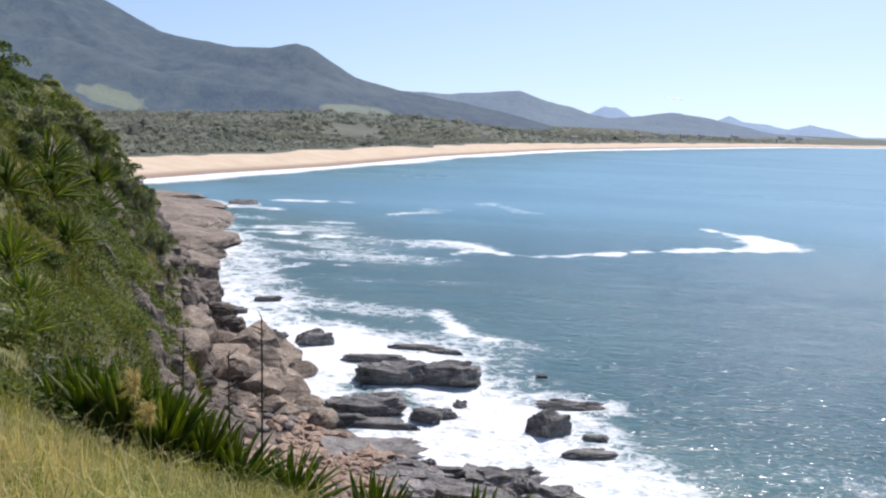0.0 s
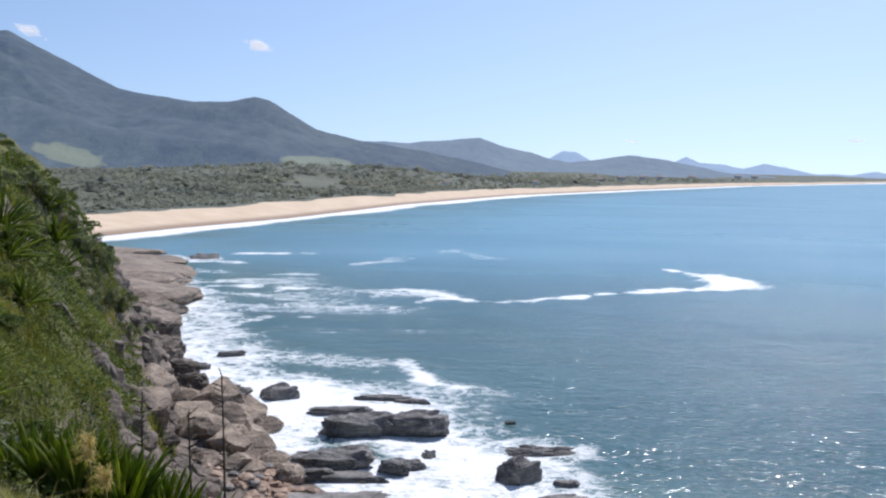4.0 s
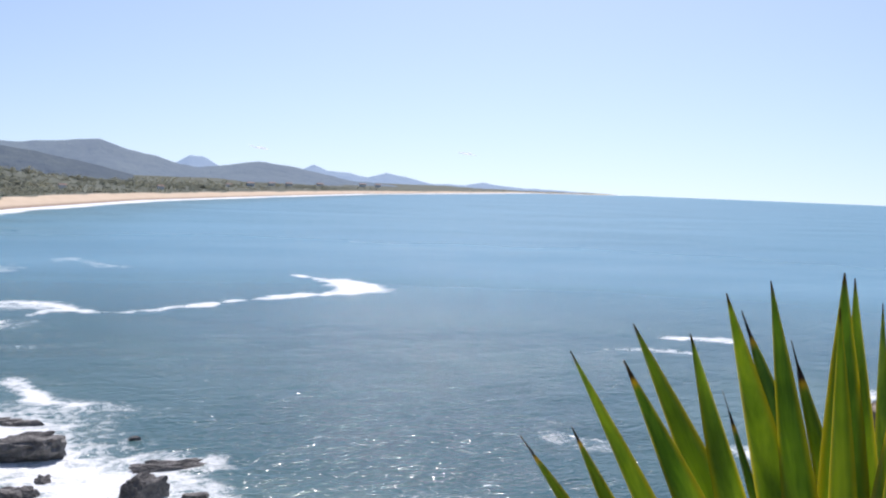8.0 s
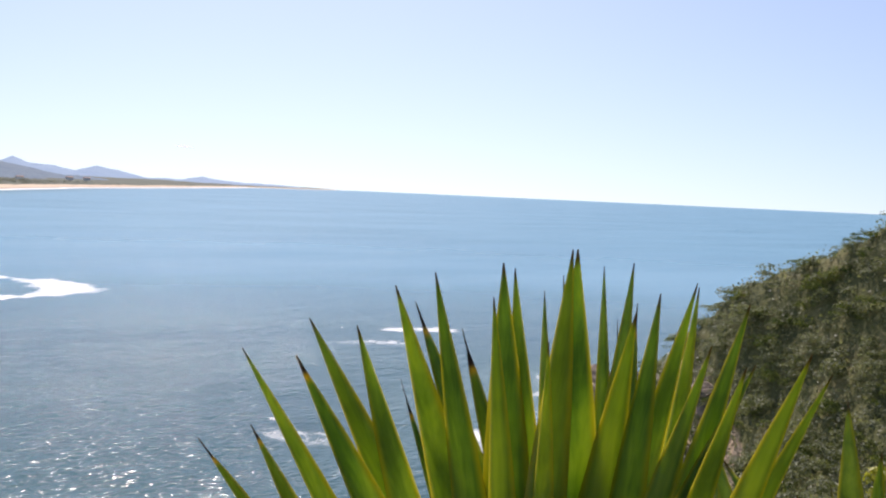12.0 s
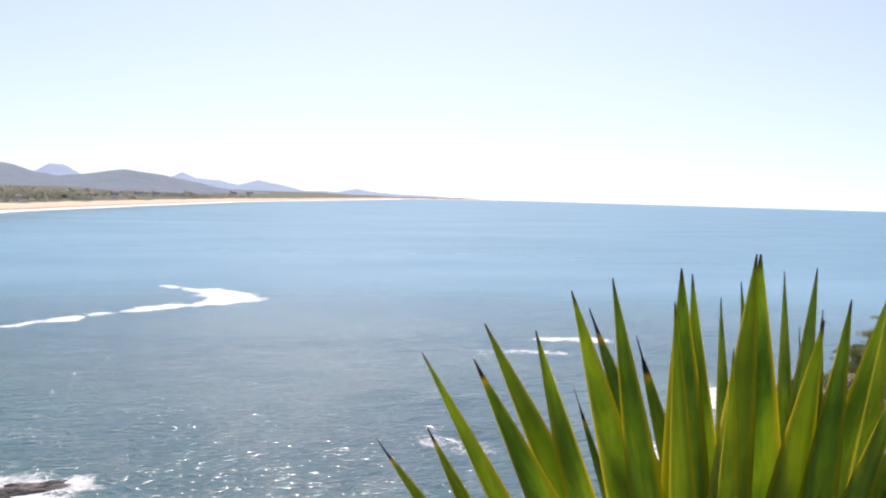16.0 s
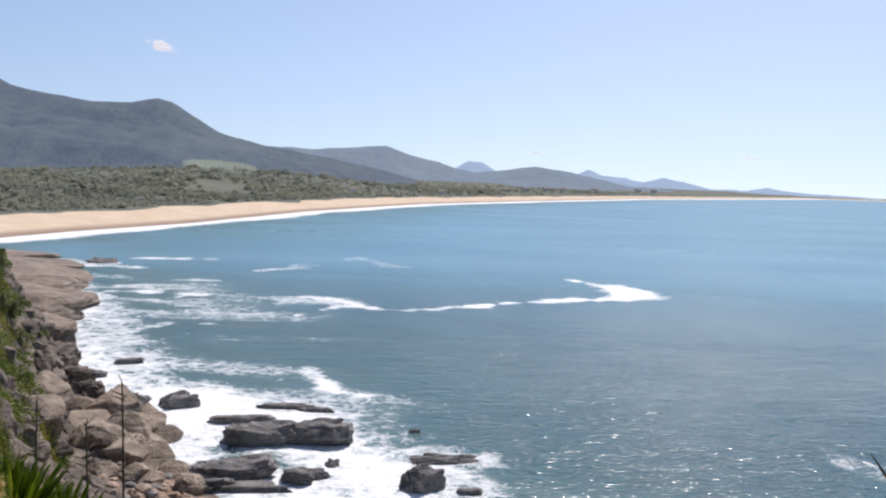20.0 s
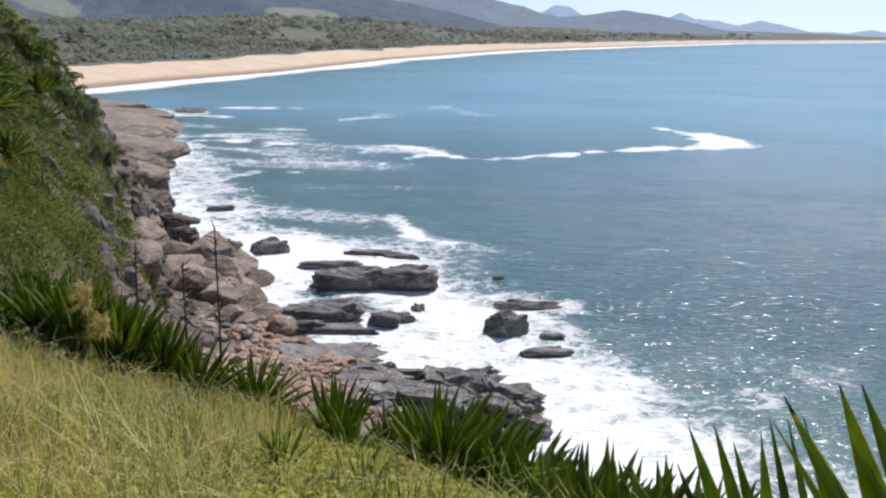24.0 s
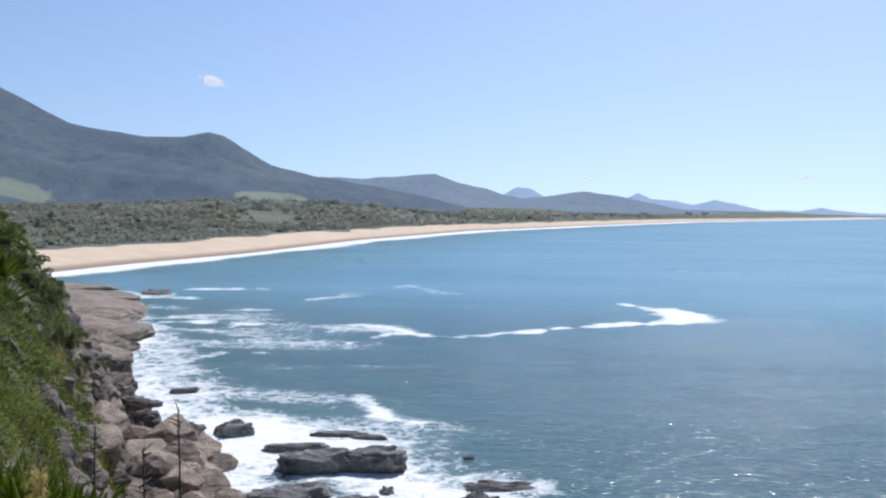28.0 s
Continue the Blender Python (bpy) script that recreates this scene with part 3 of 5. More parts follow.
# ---- rocks ----
def rock_mesh(name, mat, seed, detail=3, cuts=16, rough=0.10, layers=0.0):
    """A broken stone, 1 across: a ball cut flat by many planes, then roughened; layers adds bedding ledges."""
    rng = np.random.default_rng(seed)
    bm = bmesh.new()
    bmesh.ops.create_icosphere(bm, subdivisions=detail, radius=0.62)
    co = np.array([v.co[:] for v in bm.verts])
    if layers:
        co = np.sign(co) * np.abs(co / 0.62) ** 0.55 * 0.5
    for _ in range(cuts):
        n = rng.normal(size=3)
        n /= np.linalg.norm(n)
        d = rng.uniform(0.30, 0.5)
        over = np.maximum(co @ n - d, 0)
        co -= over[:, None] * n * 0.93
    if layers:
        bed = co[:, 2:3] * 5 + co[:, 0:1] * 0.9 + rng.uniform()
        co[:, :2] *= 1 + layers * (np.sin(np.floor(bed) * 12.9898 + seed) * 0.5) - 0.22 * np.clip(co[:, 2:3], 0, 1)
        split = np.floor(co[:, 0:1] * 3.1 + co[:, 1:2] * 1.3 + rng.uniform())
        co[:, 2] *= (1 + layers * 1.4 * np.sin(split * 78.233 + seed))[:, 0]
    if rough:
        for i, v in enumerate(co):
            p = Vector(v) * 2.6 + Vector((seed * 3.1, 0, 0))
            co[i] *= 1 + rough * noise.fractal(p, 0.9, 2.1, 4) + rough * 0.6 * noise.noise(p * 3.4)
    for v, c in zip(bm.verts, co):
        v.co = c
    me = bpy.data.meshes.new(name)
    bm.to_mesh(me)
    bm.free()
    me.polygons.foreach_set("use_smooth", np.zeros(len(me.polygons), bool))
    me.materials.append(mat)
    return me


def place(name, me, x, y, z, sx, sy, sz, turn=0.0, tilt=0.0, lean=0.0, parent=None):
    ob = new(name, me)
    ob.parent = parent
    ob.matrix_basis = pose(x, y, z, tilt, lean, turn) @ Matrix.Diagonal((sx, sy, sz, 1))
    return ob


def ledge_mesh(name, mat, seed, detail=4, block=0.3, beds=(4.0, 9.0)):
    """A mass of bedded rock in one piece, 1 across: a rough box broken back block by block along its beds."""
    rng = np.random.default_rng(seed)
    bm = bmesh.new()
    bmesh.ops.create_icosphere(bm, subdivisions=detail, radius=1.0)
    co = np.array([v.co[:] for v in bm.verts])
    co = np.sign(co) * np.abs(co) ** 0.5 * 0.52
    for _ in range(8):
        n = rng.normal(size=3) * (1, 1, 0.6)
        n /= np.linalg.norm(n)
        co -= np.maximum(co @ n - rng.uniform(0.36, 0.52), 0)[:, None] * n * 0.95
    dip = Euler((rng.uniform(-0.25, 0.25), rng.uniform(-0.25, 0.25), rng.uniform(0, 3))).to_matrix()
    for k, c in enumerate(co):
        p = dip @ Vector(c) + noise.noise_vector(Vector(c) * 4 + Vector((seed, 0, 0))) * 0.05
        cut = noise.cell(Vector((p.x * 3.4, p.y * 3.4, p.z * beds[0])) + Vector((seed * 7.0, 0, 0))) * 0.6 + noise.cell(Vector((p.x * 7.7, p.y * 7.7, p.z * beds[1])) + Vector((0, seed * 5.0, 0))) * 0.4
        co[k] = c * (1 - block * cut + 0.10 * noise.fractal(Vector(c) * 6 + Vector((0, 0, seed)), 0.8, 2.2, 4))
    for v, c in zip(bm.verts, co):
        v.co = c
    me = bpy.data.meshes.new(name)
    bm.to_mesh(me)
    bm.free()
    me.polygons.foreach_set("use_smooth", np.zeros(len(me.polygons), bool))
    me.materials.append(mat)
    return me


DARK_STONES = [ledge_mesh("rock", ROCK_DARK, 20 + i, 4, 0.26, (2.2, 5.0)) for i in range(5)]
ROCK_SHELF = rock_material("sea-worn brown granite", (0.085, 0.068, 0.052), (0.225, 0.178, 0.136), (0.37, 0.3, 0.235), 0.5)
SLABS = [rock_mesh("slab", ROCK_SHELF, 110 + i, 4, 13, 0.11) for i in range(4)]
ROCK_DRY = rock_material("dry grey ledge rock", (0.08, 0.074, 0.068), (0.225, 0.21, 0.192), (0.42, 0.395, 0.36))
LEDGES = [ledge_mesh("ledge", ROCK_DRY, 30 + i, 5, 0.36, (3.0, 8.0)) for i in range(4)]
WARM_STONES = [rock_mesh("boulder", ROCK_WARM, 40 + i, 4, 13, 0.09) for i in range(6)]
FOOT_STONES = [ledge_mesh("boulder", ROCK_GREY, 50 + i, 4, 0.2) for i in range(4)]
GREY_STONES = [rock_mesh("stone", ROCK_GREY, 60 + i, 3, 15, 0.13) for i in range(5)]
COBBLES = [rock_mesh("cobble", ROCK_RUST, 80 + i, 1, 10, 0.05) for i in range(6)]
DARK_COBBLES = [rock_mesh("cobble", ROCK_DARK, 90 + i, 1, 10, 0.06) for i in range(4)]

for i, (x, y, w, d, h, turn) in enumerate(ROCKS + SKERRIES):
    ob = place("sea_rock", DARK_STONES[i % 5], x, y, 0.0, w * 0.98, d * 0.95, h * 1.6, turn, random.uniform(-3, 3), random.uniform(-3, 3))
    kind = "low jagged" if h < 0.6 else "broad flat-topped" if w > 3 else "blocky"
    tagged(ob, f"{kind} dark wet rock standing in white surf", "rock", "rocks awash off the point")

# layered ledges at the foot of the slope, x, y, width, depth, height, turn
for i, (x, y, w, d, h, turn) in enumerate([
        (1.1, 37.2, 5.2, 3.0, 1.2, -8), (3.8, 37.0, 3.6, 2.4, 0.95, -12), (4.85, 38.5, 3.2, 1.8, 1.0, -6), (2.8, 40.6, 3.8, 1.8, 0.9, 6), (0.75, 41.4, 2.6, 1.0, 0.5, 0), (-1.4, 41.3, 2.4, 1.3, 0.6, 10), (5.6, 35.8, 1.7, 1.3, 0.7, 20),
        (-3.4, 44.0, 5.2, 3.4, 0.35, 10), (-0.8, 39.4, 3.4, 2.0, 0.8, 0), (-4.8, 48.8, 2.8, 1.8, 0.6, 20), (2.9, 35.4, 3.2, 1.3, 0.55, -14)]):
    ob = place("rock_ledge", LEDGES[i % 4], x, y, 0.1 + 0.5 * max(high(x, y), 0), w * 0.95, d * 0.9, h * 1.35, turn, random.uniform(-3, 3), random.uniform(-4, 4))
    tagged(ob, "dark layered rock ledge at the edge of the cove", "rock ledge", "ledges by the cove")

# weathered boulders of the point: x, y, height over the ground, size, turn
for i, (x, y, up, size, turn) in enumerate([
        (-11.9, 60.6, 0.9, 4.6, 10), (-9.6, 59.6, 0.5, 3.4, 50), (-12.6, 57.0, 0.9, 4.4, 80), (-10.6, 56.4, 0.4, 3.2, 20), (-9.0, 55.6, 0.3, 2.8, 65), (-11.6, 53.4, 0.5, 3.8, 30),
        (-9.8, 52.4, 0.3, 3.2, 15), (-8.2, 52.2, 0.3, 2.9, 75), (-13.6, 62.8, 0.6, 3.8, 0), (-8.3, 57.6, 0.2, 2.2, 35), (-10.3, 62.2, 0.1, 3.4, 15), (-12.2, 64.6, 0.1, 3.0, 60),
        (-14.5, 55.0, 1.0, 4.4, 25), (-13.4, 50.4, 0.8, 3.4, 70), (-10.4, 49.2, 0.3, 2.6, 10), (-7.0, 50.6, 0.1, 2.2, 45), (-15.0, 66.5, 0.5, 3.6, 40), (-16.6, 70.0, 0.4, 3.4, 15), (-7.6, 47.6, 0.1, 2.0, 5), (-18.6, 74.5, 0.5, 3.6, 70), (-20.4, 82, 0.4, 3.8, 20), (-22.6, 89, 0.3, 3.6, 50)]):
    ob = place("boulder", WARM_STONES[i % 6] if y < 64 else FOOT_STONES[i % 4], x, y, max(high(x, y), 0.0) + up * 0.35 * size / 3, size * 0.84, size * random.uniform(0.6, 0.8), size * random.uniform(0.48, 0.65), turn, random.uniform(-12, 12), random.uniform(-12, 12))
    tagged(ob, ("grey-brown broken boulder" if y > 64 else "rounded weathered granite boulder") + (" at the foot of the cliff" if size > 3 else " among larger ones"), "boulder", "boulders of the point")

extra = random.Random(77)
for i in range(34):
    x, y = extra.uniform(-12.5, -5.5), extra.uniform(47, 65)
    if not 0.2 < float(inland(np.array([x]), np.array([y]))[0]) < 6.5:
        continue
    size = extra.uniform(0.9, 1.9)
    ob = place("boulder", WARM_STONES[i % 6], x, y, max(high(x, y), 0.0) + 0.15 * size, size, size * extra.uniform(0.7, 1), size * extra.uniform(0.5, 0.8), extra.uniform(0, 360), extra.uniform(-15, 15), extra.uniform(-15, 15))
    tagged(ob, "small tan granite boulder wedged among larger ones", "boulder", "boulders of the point")

# outcrops of the cliff: pieces of the ground
rng = np.random.default_rng(5)
made = 0
while made < 270:
    x, y = rng.uniform(-34, -9), rng.uniform(40, 100)
    u = float(inland(np.array([x]), np.array([y]))[0])
    if not 3 < u < 14 or (high(x, y) > 8.5 and y > 56) or (u > 11 and rng.uniform() < 0.75) or float(fbm(np.array([x]), np.array([y]), 7, 3, 21)[0]) < -0.15 + 0.02 * u:
        continue
    size = rng.uniform(0.6, 1.9)
    place("stone", GREY_STONES[made % 5], x, y, high(x, y) - (0.12 if u < 8.5 else 0.28) * size, size * rng.uniform(0.8, 1.3), size * rng.uniform(0.8, 1.3), size * rng.uniform(0.7, 1.2), rng.uniform(0, 360), rng.uniform(-20, 20), rng.uniform(-20, 20), GROUND_OB)
    made += 1
# flat shelf of bare rock beyond the cliff
for i, (x, y, w, d, h, turn) in enumerate([(-29.5, 112, 11, 15, 3.2, 18), (-33.5, 126, 12, 16, 3.0, 24), (-38, 140, 13, 18, 2.6, 20), (-44, 156, 15, 14, 2.2, 40), (-50, 168, 16, 9, 2.0, 30), (-27, 101, 7, 8, 3.0, 5), (-25.2, 95, 5, 6, 2.4, 0)]):
    ob = place("rock_shelf", SLABS[i % 4], x, y, 0.5, w, d, h, turn, 0, 4)
    tagged(ob, "smooth bare slab of sea-worn brown granite", "rock slab", "slabs beyond the cliff")
# right-hand point: stones by the water
for i, (x, y, size) in enumerate([(62.5, 53.5, 3.6), (59, 51.5, 2.6), (56, 48.5, 3.0), (52, 44, 2.4), (49.5, 40, 2.2), (65, 54.4, 2.8), (47, 36.5, 1.6), (45.5, 34, 1.3), (44, 32, 1.2), (45, 30.5, 1.5), (42.5, 30.5, 1.0), (47.5, 33.5, 1.7), (68, 54.5, 3.0)]):
    ob = place("boulder", WARM_STONES[(i + 3) % 6], x, y, max(high(x, y), 0) + 0.12 * size, size, size * 0.8, size * 0.65, i * 47)
    tagged(ob, "sea-washed granite stone below the bushy hill", "boulder", "stones below the hill")
# beds of cobbles
made = 0
while made < 300:
    x, y = rng.uniform(-10, 0.5), rng.uniform(29, 50)
    u = float(inland(np.array([x]), np.array([y]))[0])
    if not 0.3 < u < 14:
        continue
    s = rng.uniform(0.3, 0.85)
    warm = rng.uniform() < 0.8
    place("cobble", (COBBLES if warm else DARK_COBBLES)[made % (6 if warm else 4)], x, y, high(x, y) + 0.12 * s, s * rng.uniform(0.8, 1.4), s, s * rng.uniform(0.4, 0.7), rng.uniform(0, 360), rng.uniform(-15, 15), rng.uniform(-15, 15), GROUND_OB)
    made += 1


rng = np.random.default_rng(33)
p = np.c_[rng.uniform(-11, 5, 5200), rng.uniform(27.5, 51, 5200)]
pu = inland(p[:, 0], p[:, 1])
p = p[(pu > 0.2) & (pu < 15) & (fbm(p[:, 0], p[:, 1], 4, 3, 34) > -0.35) & (p[:, 0] < -2.0 + fbm(p[:, 0], p[:, 1], 3, 2, 35) * 1.5)]
phi = (1 + 5 ** 0.5) / 2
ico = np.array([(-1, phi, 0), (1, phi, 0), (-1, -phi, 0), (1, -phi, 0), (0, -1, phi), (0, 1, phi), (0, -1, -phi), (0, 1, -phi), (phi, 0, -1), (phi, 0, 1), (-phi, 0, -1), (-phi, 0, 1)]) / 1.9
ico_f = np.array([(0, 11, 5), (0, 5, 1), (0, 1, 7), (0, 7, 10), (0, 10, 11), (1, 5, 9), (5, 11, 4), (11, 10, 2), (10, 7, 6), (7, 1, 8), (3, 9, 4), (3, 4, 2), (3, 2, 6), (3, 6, 8), (3, 8, 9), (4, 9, 5), (2, 4, 11), (6, 2, 10), (8, 6, 7), (9, 8, 1)])
size = rng.uniform(0.1, 0.36, len(p))[:, None, None]
shape = ico[None] * rng.uniform(0.55, 1.25, (len(p), 12, 1)) * np.stack([rng.uniform(0.8, 1.7, len(p)), rng.uniform(0.7, 1.2, len(p)), rng.uniform(0.3, 0.6, len(p))], 1)[:, None]
a = rng.uniform(0, math.tau, len(p))[:, None]
shape = np.stack([shape[..., 0] * np.cos(a) - shape[..., 1] * np.sin(a), shape[..., 0] * np.sin(a) + shape[..., 1] * np.cos(a), shape[..., 2] + shape[..., 0] * rng.normal(size=(len(p), 1)) * 0.2], 2) * size
verts = shape + np.c_[p, headland(p[:, 0], p[:, 1]) + 0.04][:, None]
bed = mesh_object("cobble_bed", verts.reshape(-1, 3), (ico_f[None] + np.arange(len(p))[:, None, None] * 12).reshape(-1, 3), ROCK_RUST)
tagged(bed, "bed of broken reddish-brown beach stones", "stones", kind="stuff")


# ---- strap-leaved succulents ----
def strap_material(name, low, mid, top, margin=0.8):
    m = Nodes(name, 0.4)
    edge, tip, dry = m.attr("edge"), m.attr("tip"), m.attr("dry")
    p = m.tex.outputs["Object"]
    streak = m.noise(42, 5, 0.65, p, 0, (1, 1, 0.035))
    blotch = m.noise(3.0, 4, 0.6, p)
    color = m.ramp(m.math("ADD", m.math("MULTIPLY", streak, 0.5), m.math("MULTIPLY", blotch, 0.5)), [(0.43, low), (0.5, mid), (0.58, top)])
    color = m.mix(m.math("MULTIPLY", m.random(), 0.35), color, (0.24, 0.27, 0.03))
    color = m.mix(m.math("MULTIPLY", m.step(edge, 0.55, 0.97), margin), color, (0.46, 0.42, 0.06))
    color = m.mix(m.step(m.math("ADD", m.math("MULTIPLY", tip, dry), m.math("MULTIPLY", blotch, 0.06)), 0.98, 0.993), color, (0.36, 0.29, 0.07))
    color = m.mix(m.step(m.math("ADD", m.math("MULTIPLY", tip, dry), m.math("MULTIPLY", blotch, 0.06)), 0.992, 1.003), color, (0.05, 0.035, 0.025))
    color = m.mix(m.step(tip, 0.975, 0.995), color, (0.10, 0.07, 0.03))
    m.done(color, 0.38, m.bump(streak, 0.4, 0.006))
    glow = m.n.new("ShaderNodeBsdfTranslucent")
    m.link(m.mix(1.0, color, (1.75, 1.65, 0.6), "MULTIPLY"), glow.inputs["Color"])
    both = m.n.new("ShaderNodeMixShader")
    both.inputs[0].default_value = 0.64
    m.link(m.shader.outputs[0], both.inputs[1])
    m.link(glow.outputs[0], both.inputs[2])
    m.link(both.outputs[0], m.n["Material Output"].inputs[0])
    return m.mat


STRAP = strap_material("thick green strap leaf", (0.082, 0.15, 0.055), (0.165, 0.26, 0.078), (0.3, 0.385, 0.11))
# same leaf as STRAP, darkened: the slope plants' shade is put into its colours
STRAP_SHADED = strap_material("shaded copy of strap leaf", (0.05, 0.098, 0.03), (0.1, 0.17, 0.042), (0.185, 0.25, 0.06), 0.3)


def strap_mesh(bend, width, dry, twist=0.0, steps=12, mat=STRAP):
    """A thick channelled leaf, 1 long, rising along z and bending towards +x."""
    verts, edge, tip, drys, faces = [], [], [], [], []
    for i in range(steps + 1):
        f = i / steps
        w = width * (0.62 + 0.38 * math.sin(min(f / 0.45, 1) * math.pi / 2)) * (1 - max(0, (f - 0.5) / 0.5) ** 2.0)
        w = max(w, 0.0012)
        if dry and f > 0.965 / dry:
            w = min(w, width * 0.1 * (1.02 - f) / (1.02 - 0.965 / dry))
        th = 0.10 * w + 0.002 * (1 - f)
        cx, cz = bend * f * f, math.sqrt(max(1 - bend * bend, 0.2)) * f
        a = twist * f
        for ex, (px, py, e) in enumerate(((0.16 * w, -0.5 * w, 1.0), (-0.02 * w, -0.22 * w, 0.4), (-0.07 * w, 0, 0.0), (-0.02 * w, 0.22 * w, 0.4), (0.16 * w, 0.5 * w, 1.0), (0.07 * w + th, 0, 0.0))):
            verts.append((cx - px * math.cos(a) + py * math.sin(a) * 0.3, py * math.cos(a) + px * math.sin(a), cz))
            edge.append(e)
            tip.append(f)
            drys.append(dry)
    for i in range(steps):
        for j in range(6):
            a, b = i * 6 + j, i * 6 + (j + 1) % 6
            faces.append((a, b, b + 6, a + 6))
    ob = mesh_object("leaf", verts, faces, mat, True, {"edge": edge, "tip": tip, "dry": drys})
    me = ob.data
    bpy.data.objects.remove(ob)
    return me


STRAPS = [strap_mesh(b, 0.082, 0.0, t) for b, t in ((0.06, 0.1), (0.1, -0.15), (0.15, 0.2), (0.2, -0.1))]
DRY_STRAPS = [strap_mesh(0.1, 0.078, 1.0, 0.2, 24), strap_mesh(0.16, 0.072, 1.0, -0.2, 24)]
WIDE_STRAPS = [strap_mesh(b, 0.094, 0.0, t, 9, STRAP_SHADED) for b, t in ((0.1, 0.1), (0.2, -0.15), (0.32, 0.2))]


def stub(parent, radius, height, mat):
    bm = bmesh.new()
    bmesh.ops.create_cone(bm, cap_ends=True, segments=12, radius1=radius * 1.1, radius2=radius * 0.7, depth=height)
    for v in bm.verts:
        v.co += Vector((0, 0, height / 2 - 0.02)) + noise.noise_vector(v.co * 14) * radius * 0.15
    return part("stem", bm, mat, parent, "short scarred stem")


DEADWOOD = Nodes("dry grey-brown stem", 0.9)
_n = DEADWOOD.noise(14, 5, 0.6, None, 0, (1, 1, 0.2))
DEADWOOD = DEADWOOD.done(DEADWOOD.ramp(_n, [(0.3, (0.05, 0.036, 0.026)), (0.7, (0.17, 0.13, 0.095))]), 0.9, DEADWOOD.bump(_n, 0.6, 0.01))


def rosette(x, y, z, leaves, label, name="agave", straps=STRAPS, face=45.0):
    """leaves: rows of azimuth, lean from upright, length, dry tip or not."""
    thing = tagged(new(name), label, "agave plant", "agaves on the slope")
    thing.matrix_basis = pose(x, y, z)
    stub(thing, 0.09, 0.16, DEADWOOD)
    for i, (az, lean, length, dry) in enumerate(leaves):
        me = DRY_STRAPS[i % 2] if dry else straps[i % len(straps)]
        ob = new("leaf", me)
        ob.parent = thing
        bend = math.degrees(math.asin((0.06, 0.1, 0.15, 0.2)[i % 4] if not dry and straps is STRAPS else 0.12))
        spin = -66 * math.sin(radians(az - face)) + (i * 53 % 31 - 15)
        lift = pose(0, 0, 0, 0, 0, az) @ pose(0.03, 0, 0.02, 0, lean, 0) @ pose(0, 0, 0, 0, 0, spin) @ pose(0, 0, 0, 0, -bend, 0)
        ob.matrix_basis = lift @ Matrix.Diagonal((length, length, length, 1))
    return thing


SWORDS = [strap_mesh(b, 0.05, 0.0, t, 16) for b, t in ((0.05, 0.15), (0.09, -0.2), (0.13, 0.25), (0.03, -0.1))]
SHADED_SWORDS = [strap_mesh(b, 0.05, 0.0, t, 16, STRAP_SHADED) for b, t in ((0.05, 0.15), (0.09, -0.2), (0.13, 0.25), (0.03, -0.1))]
WITHERED = [strap_mesh(0.08, 0.05, d, 0.25, 30) for d in (0.995, 1.008, 1.03)]


def sword_rosette(x, y, z, leaves, label, view, straps=SWORDS, broad=1.42):
    """A big rosette seen from the bearing of view. Leaves: seat across the crown, azimuth, lean, length, width, withering of the tip."""
    thing = tagged(new("agave"), label, "agave plant", "agaves on the slope")
    thing.matrix_basis = pose(x, y, z)
    ground = high(x, y)
    bm = bmesh.new()
    bmesh.ops.create_cone(bm, cap_ends=True, segments=14, radius1=0.17, radius2=0.13, depth=z - ground + 0.3)
    for v in bm.verts:
        v.co += Vector((0, 0, (ground - z) / 2)) + noise.noise_vector(v.co * 9) * 0.03
    part("stem", bm, DEADWOOD, thing, "short scarred stem")
    across = Vector((math.cos(radians(view)), math.sin(radians(view)), 0))
    away = Vector((-across.y, across.x, 0))
    r = random.Random(int(x * 100))
    for i, (seat, az, lean, length, wide, dry) in enumerate(leaves):
        me = WITHERED[0 if dry < 1.02 else 1 if dry < 1.04 else 2] if dry else straps[i % len(straps)]
        ob = new("leaf", me)
        ob.parent = thing
        axis = Vector((math.cos(radians(az)) * math.sin(radians(lean)), math.sin(radians(az)) * math.sin(radians(lean)), math.cos(radians(lean))))
        side = 1 if axis.dot(away) > 0 else -1
        out = away * side + axis.cross(away).normalized() * r.uniform(-0.5, 0.5)
        out = (out - axis * out.dot(axis)).normalized()
        turn = Matrix((out, axis.cross(out), axis)).transposed().to_4x4()
        bend = math.degrees(math.asin(0.08 if dry else (0.05, 0.09, 0.13, 0.03)[i % 4]))
        ob.matrix_basis = Matrix.Translation(across * seat) @ turn @ pose(0, 0, 0, 0, -bend, 0) @ Matrix.Diagonal((length, broad * wide / 0.05, length, 1))
    return thing


# the large plant at the brow: leaves on the side of the beach, the middle, the side of the hill, and the low skirt
BEACH_SIDE = [
    (0.02, 135, 34.8, 1.47, 0.074, 1.02), (-0.05, 133, 27.9, 1.4, 0.06, 1.01), (0.02, 153, 26.1, 1.62, 0.054, 0), (0.09, 155, 25.0, 1.6, 0.082, 1),
    (0.15, 138, 25.5, 1.66, 0.085, 0), (0.04, 172, 20.1, 1.63, 0.066, 0), (0.0, 159, 14.0, 1.64, 0.086, 0), (0.26, 125, 22.0, 1.65, 0.066, 1.03),
    (-0.01, 172, 11.7, 1.66, 0.064, 0), (0.2, 115, 17.8, 1.54, 0.056, 1.05), (0.1, 113, 21.6, 1.43, 0.03, 1.05)]
